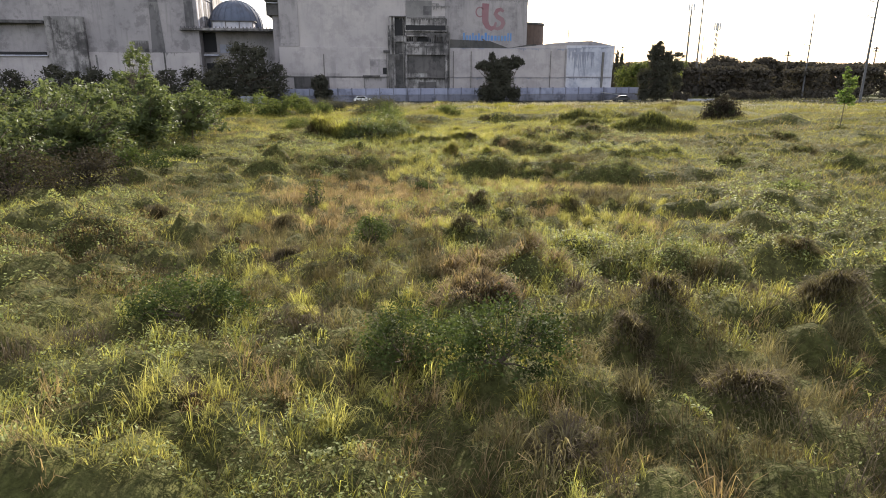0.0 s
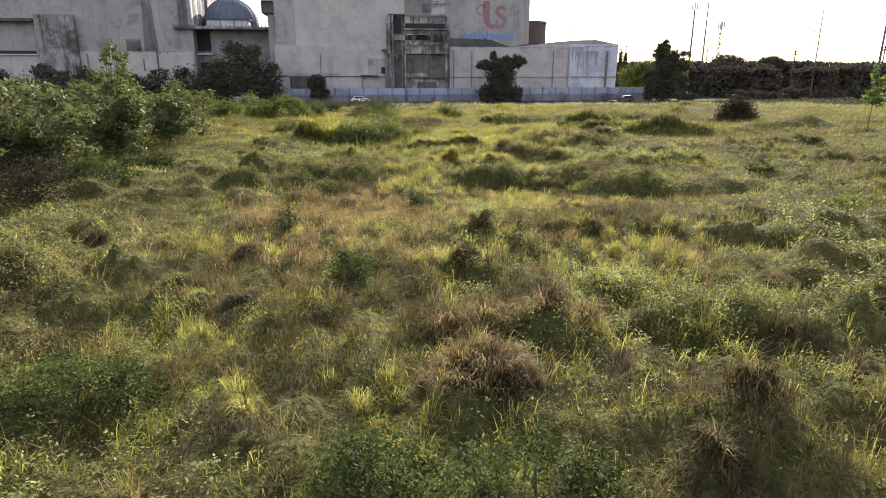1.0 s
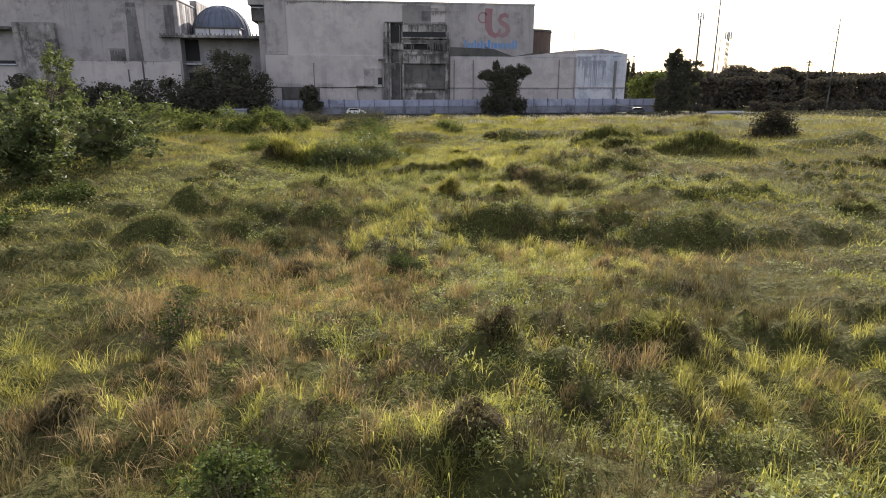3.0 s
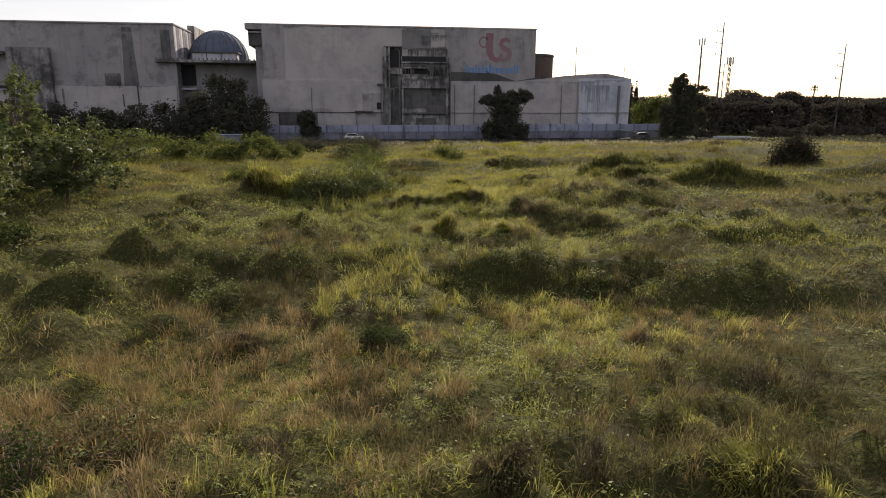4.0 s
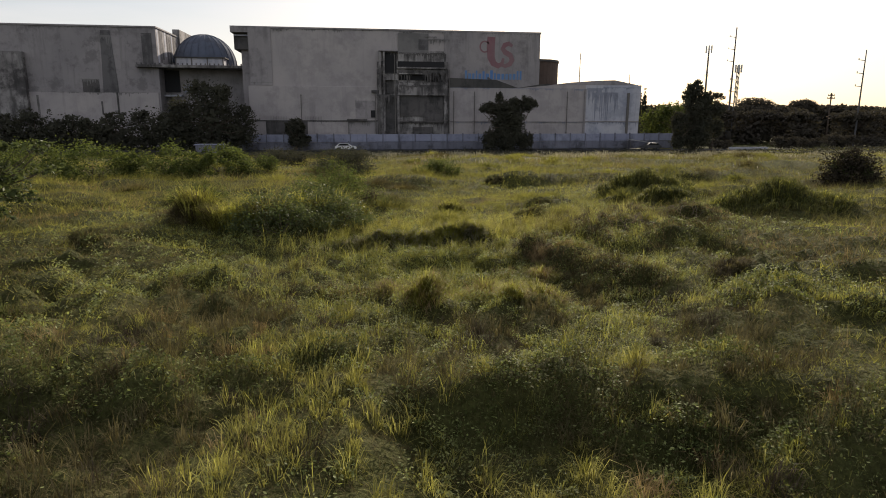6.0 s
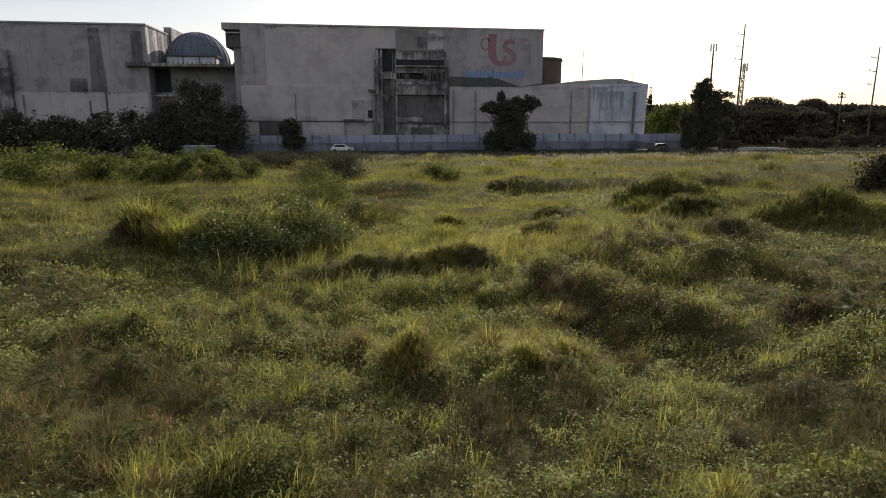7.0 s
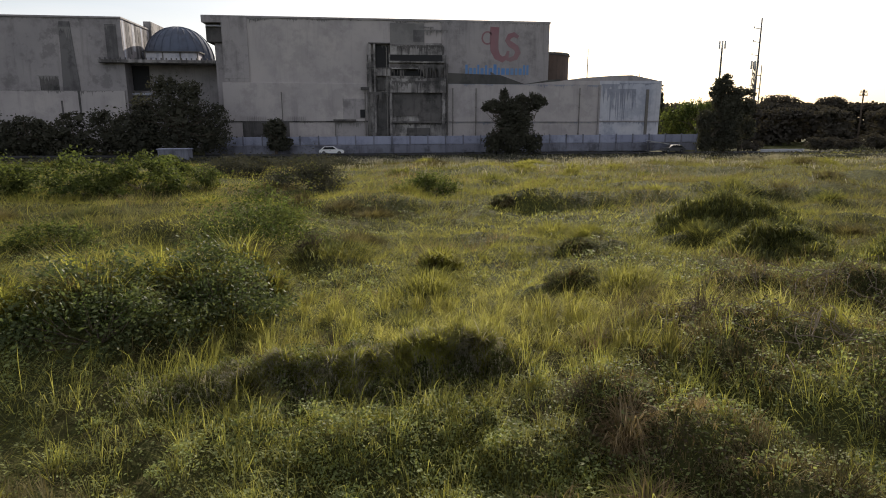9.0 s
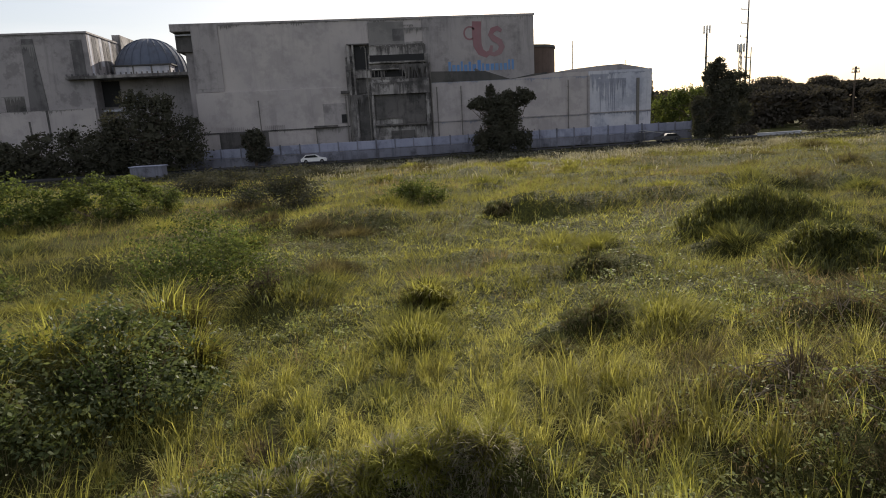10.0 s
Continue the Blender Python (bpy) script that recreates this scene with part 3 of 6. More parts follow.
# painted sign: plain shapes in red, a row of blue bars below
def ribbon(name, pts, width, y, material, label=""):
    bm = bmesh.new()
    pts = [Vector((px_, 0, pz)) for px_, pz in pts]
    rows = []
    for i, p in enumerate(pts):
        d = (pts[min(i + 1, len(pts) - 1)] - pts[max(i - 1, 0)]).normalized()
        n = Vector((-d.z, 0, d.x))
        w = width[i] if isinstance(width, list) else width
        rows.append([bm.verts.new(p + n * s * w / 2 + Vector((0, yy, 0))) for s, yy in ((-1, y), (1, y), (1, y + 0.024), (-1, y + 0.024))])
    for a, b in zip(rows, rows[1:]):
        for i in range(4):
            bm.faces.new((a[i], a[(i + 1) % 4], b[(i + 1) % 4], b[i]))
    bm.faces.new(rows[0])
    bm.faces.new(rows[-1][::-1])
    bmesh.ops.recalc_face_normals(bm, faces=bm.faces)
    ob = part(name, bm, material, hall, label)
    ob.matrix_parent_inverse = Matrix.Translation((-12, -178, 0.7))


SY = 157.795
ribbon("sign_shape", [(31.9, 22.7), (31.8, 20.4), (31.9, 18.5), (32.5, 17.3), (33.5, 16.8), (34.3, 17.3), (34.6, 18.4)], [1.7, 1.7, 1.6, 1.3, 1.1, 0.8, 0.5], SY, M_RED, "faded red curved sign shape")
ribbon("sign_shape", [(36.5, 20.9), (35.7, 21.4), (34.8, 21.1), (34.4, 20.3), (35.0, 19.6), (36.1, 19.0), (36.5, 18.1), (36.0, 17.2), (35.0, 16.8), (34.0, 17.0)], [0.6, 0.9, 1.0, 1.0, 1.1, 1.1, 1.1, 1.0, 0.8, 0.5], SY - 0.026, M_RED)
ribbon("sign_shape", [(30.5 + 1.0 * math.cos(a), 20.7 + 1.1 * math.sin(a)) for a in np.linspace(0.6, 5.4, 14)], 0.3, SY, M_RED)
bx = 26.3
for bw, bh in ((0.45, 1.8), (0.6, 1.2), (0.5, 1.2), (0.35, 1.8), (0.6, 1.2), (0.45, 1.7), (0.7, 1.2), (0.6, 1.9), (0.4, 1.3), (0.7, 1.2), (0.6, 1.2), (0.6, 1.2), (0.5, 1.2), (0.6, 1.2), (0.4, 1.8), (0.4, 1.8)):
    ribbon("sign_bar", [(bx, 14.0 + bh / 2), (bx + bw, 14.0 + bh / 2)], bh, SY, M_BLUE)
    bx += bw + 0.26
ribbon("sign_shape", [(31.2, 14.4), (32.0, 13.7), (32.7, 12.9)], [0.3, 0.7, 0.4], SY - 0.026, M_MOULD_SHADE, "dark stain across the sign")

# ---- annex in front of the hall ----
annex = thing("concrete_annex", 44, 168, -0.7, "low cream and white concrete annex with a dark roof", "building")


def abox(name, x0, x1, y0, y1, z0, z1, material, label="", bevel=0.0):
    ob = box(name, x0, x1, y0, y1, z0, z1, material, None, label, bevel)
    ob.parent = annex
    ob.matrix_parent_inverse = Matrix.Translation((-44, -168, 0.7))
    return ob


front_wall = prism("wall", [(22.9, HB), (53.0, HB), (53.0, 13.0), (45.0, 12.9), (38.0, 12.2), (22.9, 12.2)], 157.3, 157.98, M_CREAM, None, "plain cream front wall")
front_wall.parent, front_wall.matrix_parent_inverse = annex, Matrix.Translation((-44, -168, 0.7))
abox("side_wall", 42.9, 65.5, 158.0, 182, HB, 12.0, M_CREAM)
white_wall = prism("white_wall", [(53.0, HB), (65.5, HB), (65.8, 13.1), (53.0, 13.0)], 157.2, 158.0, M_WHITE, None, "white wall blotched with grey damp")
white_wall.parent, white_wall.matrix_parent_inverse = annex, Matrix.Translation((-44, -168, 0.7))
abox("ledge", 22.9, 53.0, 157.15, 157.3, 5.05, 5.25, M_GREYW, "thin string course", 0.02)
abox("ledge", 53.0, 65.6, 157.05, 157.2, 5.15, 5.35, M_GREYW, "", 0.02)
abox("pillar", 62.6, 63.1, 156.9, 157.2, HB, 11.4, M_PIPE, "dark vertical duct")
abox("pillar", 52.8, 53.15, 157.0, 157.2, 2, 12.2, M_GREYW, "")
for n, o, y0, y1, mt in (("roof", [(22.9, 12.2), (38.0, 12.2), (33.0, 13.9), (22.9, 14.2)], 157.3, 157.95, M_ROOF),
                         ("roof", [(37.5, 12.2), (45.0, 12.9), (45.0, 13.25), (42.8, 13.1)], 157.5, 157.8, M_ROOF),
                         ("roof", [(44.0, 12.0), (65.5, 12.0), (65.5, 13.2), (62.8, 13.7), (60.0, 14.2), (56.0, 14.05), (50.0, 13.6), (46.0, 13.1)], 158.3, 178, M_GREYW)):
    ob = prism(n, o, y0, y1, mt)
    ob.parent, ob.matrix_parent_inverse = annex, Matrix.Translation((-44, -168, 0.7))

for i, (x0, x1, z, y, l) in enumerate(((53.3, 57.0, 12.4, 157.17, 6.5), (54.5, 60.5, 11.5, 157.16, 8.0), (57.0, 65.2, 12.6, 157.17, 1.6), (53.2, 65.4, 5.15, 157.17, 0.9), (23.0, 52.8, 12.2, 157.27, 0.5), (23.0, 52.8, 5.05, 157.27, 0.4), (50.5, 53.0, 12.1, 157.26, 1.8))):
    mould_run(x0, x1, z, y, l, 60 + i, "mould_run", annex, M_STAINBLUE)

# round brown drum at the hall's end
drum = thing("round_tower", 43.6, 168, 12, "brown round rooftop drum with a small pale window", "tower")
bm = bmesh.new()
bmesh.ops.create_cone(bm, cap_ends=True, segments=40, radius1=5.5, radius2=5.5, depth=6.0, matrix=Matrix.Translation((0.6, 0, 3.6)))
part("drum_wall", bm, M_BROWN, drum)
bm = bmesh.new()
bmesh.ops.create_cone(bm, cap_ends=True, segments=40, radius1=5.75, radius2=5.6, depth=0.5, matrix=Matrix.Translation((0.6, 0, 6.6)))
part("rim", bm, M_ROOF, drum, "dark rim")
bm = bmesh.new()
add_box(bm, 0.4, 2.4, -4.95, -4.4, 1.6, 3.3, 0.03)
part("window", bm, M_WHITE, drum, "small pale window")

# ---- the wing with the dome ----
wing = thing("concrete_wing", -60, 185, -0.7, "long grey concrete wing with streaked walls", "building")


def wbox(name, x0, x1, y0, y1, z0, z1, material, label="", bevel=0.0, parent=None):
    ob = box(name, x0, x1, y0, y1, z0, z1, material, None, label, bevel)
    ob.parent = parent or wing
    ob.matrix_parent_inverse = Matrix.Translation((60, -185, 0.7)) if parent is None else parent.matrix_world.inverted()
    return ob


wbox("wall", -120, -39.6, 170, 215, HB, 24.7, M_GREYW, "blank grey wall with damp patches")
wbox("coping", -120, -39.4, 169.8, 215, 24.7, 25.05, M_GREYW, "", 0.03)
wbox("lower_wall", -120, -40.0, 169.7, 170, HB, 11.1, M_CREAM, "paler lower wall", 0.02)
wbox("pilaster", -75.3, -66.4, 168.6, 170, HB, 19.3, M_STAIN, "projecting pier with black rain streaks", 0.05)
wbox("canopy", -120, -75.5, 167.6, 170, 17.6, 18.3, M_MOULD_SHADE, "long canopy coloured dark as shaded", 0.04)
wbox("window", -92, -76.2, 169.4, 169.7, 10.3, 11.05, M_VOID, "long dark ribbon window")
wbox("window_sill", -92.4, -75.8, 169.2, 169.7, 10.0, 10.3, M_WHITE, "", 0.02)
wbox("damp_patch", -55.5, -52.1, 169.9, 170, 11.1, 13.9, M_MOULD_SHADE, "dark rectangular damp patch", 0.01)
prism_w = prism("slanting_strip", [(-51.4, 11.1), (-48.2, 11.1), (-48.9, 24.0), (-50.8, 24.0)], 169.85, 170.0, M_GRIME, None, "dark slanting stain strip")
prism_w.parent, prism_w.matrix_parent_inverse = wing, Matrix.Translation((60, -185, 0.7))
wbox("damp_streak", -48.7, -48.35, 169.6, 169.7, 5.4, 11.1, M_MOULD_SHADE, "")
wbox("damp_streak", -52.0, -51.7, 169.6, 169.7, 6.4, 9.2, M_MOULD_SHADE, "")
wbox("damp_streak", -65.0, -64.6, 169.6, 169.7, 5.0, 10.4, M_STAIN, "")
wbox("damp_patch", -42.6, -40.5, 169.9, 170, 17.2, 23.6, M_GRIME, "", 0.01)
for i in range(9):
    wbox("streak", -39.6, -39.57 + 0.004 * (i % 3), 170.6 + i * 1.7, 171.5 + i * 1.7 + 0.4 * (i % 2), 16.9 + (i * 5 % 4) * 0.8, 24.7, (M_WHITE, M_GRIME, M_STAIN)[i % 3], "vertical rain streak" if i == 0 else "")
wbox("rear_parapet", -40.6, -39.0, 186, 212, 17, 26.6, M_STAIN, "streaked return wall", 0.05)

for i, (x0, x1, z, y, l) in enumerate(((-75.2, -66.5, 19.3, 168.57, 4.5), (-119, -76, 17.6, 169.97, 1.0), (-65, -40, 24.7, 169.97, 0.9), (-51, -48.8, 23.0, 169.83, 5.0), (-42.6, -40.5, 23.4, 169.88, 3.5), (-64, -42, 11.1, 169.67, 0.5), (-56, -52, 13.9, 169.88, 1.2))):
    mould_run(x0, x1, z, y, l, 90 + i, "mould_run", wing, M_DAMP)

terrace = thing("domed_terrace", -33, 185, -0.7, "concrete terrace block below a blue-grey dome", "building")


def tbox(name, x0, x1, y0, y1, z0, z1, material, label="", bevel=0.0):
    ob = box(name, x0, x1, y0, y1, z0, z1, material, None, label, bevel)
    ob.parent = terrace
    ob.matrix_parent_inverse = Matrix.Translation((33, -185, 0.7))
    return ob


tbox("wall", -39.6, -18.2, 174, 200, HB, 16.6, M_GREYW, "grey terrace wall in shade")
tbox("ledge", -44.0, -18.2, 168.6, 174, 16.4, 17.0, M_STAIN, "projecting terrace ledge", 0.05)
for i in range(26):
    tbox("baluster", -43.8 + i * 0.95, -43.55 + i * 0.95, 168.8, 169.0, 17.0, 17.38, M_GRIME)
tbox("opening", -39.6, -36.4, 173.7, 174.0, 11.4, 16.2, M_VOID, "tall shaded opening")
tbox("window", -35.6, -32.4, 173.85, 174.0, 11.2, 13.3, M_STAINBLUE, "pale blue-grey shuttered window")
tbox("lintel", -39.55, -35.8, 172.4, 174, 10.4, 10.8, M_WHITE, "pale lintel", 0.03)
tbox("opening", -39.3, -36.6, 173.8, 174.0, 2.0, 8.6, M_VOID, "")
tbox("drum", -37.4, -26.9, 175.6, 182, 16.6, 19.1, M_WHITE, "pale glazed drum set into the dome", 0.05)
for i in range(4):
    tbox("mullion", -37.5 + i * 3.45, -37.3 + i * 3.45, 175.4, 175.6, 16.8, 19.1, M_PIPE)
tbox("drum_edge", -37.8, -26.5, 175.2, 182, 19.1, 19.35, M_ROOF, "dark edge above the glazing", 0.03)
bm = bmesh.new()
bmesh.ops.create_uvsphere(bm, u_segments=40, v_segments=20, radius=7.1)
bmesh.ops.delete(bm, geom=[v for v in bm.verts if v.co.z < -1.4], context="VERTS")
for f in bm.faces:
    f.smooth = True
dome = part("dome", bm, M_DOME, terrace, "blue-grey ribbed dome")
dome.location = (-32.6 + 33, 183.0 - 185, 18.0 + 0.7)
for i in range(12):
    a = math.pi * i / 12
    bm = bmesh.new()
    for s in range(18):
        t0, t1 = math.pi * s / 18, math.pi * (s + 1) / 18
        p = [Vector((7.15 * math.cos(t) * math.cos(a), 7.15 * math.cos(t) * math.sin(a), 7.15 * math.sin(t))) for t in (t0, t1)]
        add_tube(bm, p[0], p[1], 0.07, 0.07, 5)
    rib = part("rib", bm, M_DOME, dome)

# ---- precast fence ----
fence = thing("precast_fence", 26, 155.5, -0.8, "long grey precast concrete fence with dark posts", "fence")
BAY = 3.4  # metres from post to post
pm, pn = [], 29
for k in range(4):
    bm = bmesh.new()
    add_box(bm, 0.08, BAY - 0.08, -0.05, 0.05, 0.0, 1.55, 0.02)
    add_box(bm, 0.25, BAY - 0.25, -0.075 - 0.006 * k, -0.05, 0.12, 1.46, 0.01)
    me = bpy.data.meshes.new("panel")
    bm.to_mesh(me)
    bm.free()
    me.materials.append(M_FENCE if k % 2 else M_FENCELOW)
    pm.append(me)
bm = bmesh.new()
add_box(bm, -0.12, 0.12, -0.14, 0.12, -0.3, 3.35, 0.02)
post_me = bpy.data.meshes.new("post")
bm.to_mesh(post_me)
bm.free()
# posts get the darker precast, coloured like shadowed joints
post_me.materials.append(M_FENCELOW)
for i in range(pn):
    x = -48 + i * BAY
    o = piece("post", post_me, fence)
    o.location = (x, 0, 0.012 * i)
    if i == pn - 1:
        break
    for r in range(2):
        o = piece("panel", pm[r + 2 * (i % 2)], fence)
        o.location = (x, 0, r * 1.62 + 0.012 * i)
        o.rotation_euler = (rng.normal(0, 0.006), 0, rng.normal(0, 0.002))

# low shed wall left of the fence and barrier beside the road
shed = thing("shed", -23.0, 141, -0.7, "low pale block shed in front of the dark tree", "shed")
bm = bmesh.new()
add_box(bm, -2.3, 2.3, -1.2, 1.2, -0.2, 1.6, 0.03)
part("wall", bm, M_FENCELOW, shed)
bm = bmesh.new()
add_box(bm, -2.45, 2.45, -1.35, 1.35, 1.6, 1.72, 0.02)
part("roof", bm, M_FENCE, shed, "thin pale roof")
barrier = thing("road_barrier", 88, 150, -1.0, "low pale concrete barrier beside the road", "barrier")
bm = bmesh.new()
add_box(bm, -4.5, 4.5, -0.15, 0.15, -0.3, 0.75, 0.04)
part("wall", bm, M_POST, barrier)
bm = bmesh.new()
add_box(bm, -4.6, 4.6, -0.22, 0.22, 0.75, 0.9, 0.03)
part("coping", bm, M_WHITE, barrier)

road = box("road", -90, 260, 148.5, 153.5, -0.95, -0.62, M_ASPHALT)
tagged(road, "narrow dark asphalt road along the fence", "road", kind="structure")


# ---- cars ----
def car(x, y, z, turn, paint, label):
    c = thing("car", x, y, z, label, "car", "cars by the fence")
    c.rotation_euler = (0, 0, radians(turn))
    prof = [(-2.15, 0.35), (-2.2, 0.75), (-1.9, 0.95), (-1.35, 1.42), (0.35, 1.45), (1.05, 0.98), (2.0, 0.82), (2.2, 0.6), (2.15, 0.32)]
    prism("body", prof, -0.85, 0.85, paint, c)
    prism("side_window", [(-1.6, 0.98), (-1.2, 1.36), (0.3, 1.38), (0.8, 0.98)], -0.87, 0.87, M_GLASS, c, "dark glass")
    prism("bumper", [(2.1, 0.3), (2.27, 0.34), (2.27, 0.55), (2.15, 0.6)], -0.8, 0.8, M_PIPE, c)
    for wx in (-1.35, 1.35):
        for wy in (-0.85, 0.85):
            bm = bmesh.new()
            bmesh.ops.create_cone(bm, cap_ends=True, segments=18, radius1=0.33, radius2=0.33, depth=0.2, matrix=Matrix.Translation((wx, wy, 0.33)) @ Matrix.Rotation(math.pi / 2, 4, "X"))
            w = part("wheel", bm, M_TYRE, c)
            bm = bmesh.new()
            bmesh.ops.create_cone(bm, cap_ends=True, segments=12, radius1=0.2, radius2=0.2, depth=0.24, matrix=Matrix.Translation((wx, wy, 0.33)) @ Matrix.Rotation(math.pi / 2, 4, "X"))
            part("rim", bm, M_STEEL, w)
    return c


car(1.0, 150.5, -0.62, 0, M_CARW, "white sedan on the road in front of the fence")
car(65.4, 150.2, -0.62, 180, M_CARD, "dark grey car parked under a sloping pale sheet")
leanto = thing("lean_to", 63.6, 151.6, -0.62, "sloping pale metal sheet on thin posts", "shelter")
bm = bmesh.new()
add_box(bm, -2.6, 2.6, -0.9, 0.9, 0, 0.06)
sh = part("sheet", bm, M_SHEET, leanto)
sh.location, sh.rotation_euler = (0, 0, 1.75), (0, radians(9), 0)
for sx in (-2.3, 2.3):
    for sy in (-0.7, 0.7):
        bm = bmesh.new()
        add_tube(bm, (sx, sy, -0.1), (sx, sy, 1.75 - sx * 0.15), 0.04, 0.04, 6)
        part("post", bm, M_PIPE, leanto)


# ---- poles and masts ----
def power_pole(x, y, z, h, arms, r=0.26):
    p = thing("power_pole", x, y, z, "tall slim steel power pole with three short side arms", "power pole", "power poles")
    bm = bmesh.new()
    add_tube(bm, (0, 0, -0.3), (0, 0, h), r, r * 0.45, 10)
    part("shaft", bm, M_STEEL, p)
    for k in range(arms):
        bm = bmesh.new()
        add_tube(bm, (0, 0, h - 2.6 - k * 3.2), (-1.9, 0, h - 2.4 - k * 3.2), 0.1, 0.06, 6)
        arm = part("arm", bm, M_STEEL, p)
        bm = bmesh.new()
        add_tube(bm, (-1.8, 0, h - 2.5 - k * 3.2), (-1.8, 0, h - 2.0 - k * 3.2), 0.1, 0.1, 6)
        part("insulator", bm, M_PIPE, arm)
    return p


def cell_mast(x, y, z, h, r, lattice, label):
    p = thing("cell_mast", x, y, z, label, "antenna mast", "antenna masts")
    bm = bmesh.new()
    if lattice:
        for a in range(3):
            dx, dy = 0.55 * math.cos(a * 2.094), 0.55 * math.sin(a * 2.094)
            add_tube(bm, (dx * 1.4, dy * 1.4, -0.3), (dx, dy, h), r, r * 0.8, 6)
        for s in range(int(h / 2.2)):
            for a in range(3):
                b = (a + 1) % 3
                add_tube(bm, (0.65 * math.cos(a * 2.094), 0.65 * math.sin(a * 2.094), s * 2.2), (0.65 * math.cos(b * 2.094), 0.65 * math.sin(b * 2.094), s * 2.2 + 2.2), r * 0.5, r * 0.5, 4)
    else:
        add_tube(bm, (0, 0, -0.3), (0, 0, h), r, r * 0.6, 10)
    part("shaft", bm, M_STEEL, p)
    for a in range(6):
        bm = bmesh.new()
        dx, dy = 1.35 * math.cos(a * 1.047), 1.35 * math.sin(a * 1.047)
        add_box(bm, dx - 0.3, dx + 0.3, dy - 0.22, dy + 0.22, h - 3.0, h + 0.3, 0.05)
        ant = part("antenna", bm, M_SHEET, p)
        bm = bmesh.new()
        add_tube(bm, (0, 0, h - 1.4), (dx, dy, h - 1.4), 0.06, 0.06, 5)
        part("bracket", bm, M_STEEL, ant)
    bm = bmesh.new()
    bmesh.ops.create_cone(bm, cap_ends=True, segments=16, radius1=1.3, radius2=1.3, depth=0.15, matrix=Matrix.Translation((0, 0, h * 0.68)))
    part("platform", bm, M_STEEL, p)
    return p


power_pole(106.4, 188.2, -0.7, 31.2, 3, 0.34)
power_pole(130.6, 170.0, -0.7, 23.8, 3)
power_pole(112.5, 127.5, -0.7, 27.5, 3, 0.3)
power_pole(108.5, 189.5, -0.7, 20.0, 3, 0.24)
cell_mast(169.3, 310, -0.7, 41.2, 0.6, False, "far white antenna mast with panel antennas")
cell_mast(170.2, 286, -0.7, 30.4, 0.2, True, "slim lattice mast with antennas")


def whip(x, y, z, h, r=0.12):
    p = thing("antenna_pole", x, y, z, "thin bare pole rising behind the roof", "pole", "thin poles")
    bm = bmesh.new()
    add_tube(bm, (0, 0, 0), (0, 0, h), r, r * 0.5, 8)
    part("shaft", bm, M_STEEL, p)
    for k in range(3):
        bm = bmesh.new()
        add_tube(bm, (0, 0, h - 2 - 2 * k), (0.7, 0, h - 1.8 - 2 * k), 0.05, 0.04, 5)
        part("spur", bm, M_STEEL, p)


whip(92.9, 274, -0.7, 33.0, 0.3)
whip(119.8, 286, -0.7, 26.3, 0.26)


def cross_pole(x, y, z, h):
    p = thing("utility_pole", x, y, z, "dark wooden utility pole with crossarms", "utility pole", "utility poles")
    bm = bmesh.new()
    add_tube(bm, (0, 0, -0.3), (0, 0, h), 0.24, 0.17, 8)
    part("shaft", bm, M_BARK, p)
    for k, w in ((0.7, 1.0), (1.5, 1.2)):
        bm = bmesh.new()
        add_box(bm, -w, w, -0.1, 0.1, h - k - 0.12, h - k + 0.12, 0.02)
        arm = part("crossarm", bm, M_BARK, p)
        for s in range(4):
            bm = bmesh.new()
            xx = -w + 0.15 + s * (2 * w - 0.3) / 3
            add_tube(bm, (xx, 0, h - k + 0.1), (xx, 0, h - k + 0.5), 0.1, 0.07, 6)
            part("insulator", bm, M_PIPE, arm)


cross_pole(138.8, 190.0, -0.7, 14.2)
cross_pole(170.3, 190.0, -0.7, 15.8)


# ---- vegetation helpers ----
def leaf_mesh(name, centres, size, material, droop=0.3, long=1.9, seed=1, flat=False):
    """Four-cornered leaves, each turned its own way, as one mesh."""
    g = np.random.default_rng(seed)
    c = np.asarray(centres, float)
    n = len(c)
    d = g.normal(size=(n, 3))
    d[:, 2] = d[:, 2] * (0.3 if flat else 0.6) - droop
    d /= np.linalg.norm(d, axis=1, keepdims=True)
    s = np.cross(d, g.normal(size=(n, 3)) * (0.45 if flat else 1.0) + np.array([0, 0, 1.0 if flat else 0.0]))
    s /= np.linalg.norm(s, axis=1, keepdims=True) + 1e-9
    L = (size * g.uniform(0.6, 1.35, n))[:, None]
    w = L / long
    v = np.stack([c - d * L * 0.5, c + s * w * 0.5, c + d * L * 0.5, c - s * w * 0.5], 1)
    return soup(name, v, np.arange(n * 4).reshape(-1, 4), material)


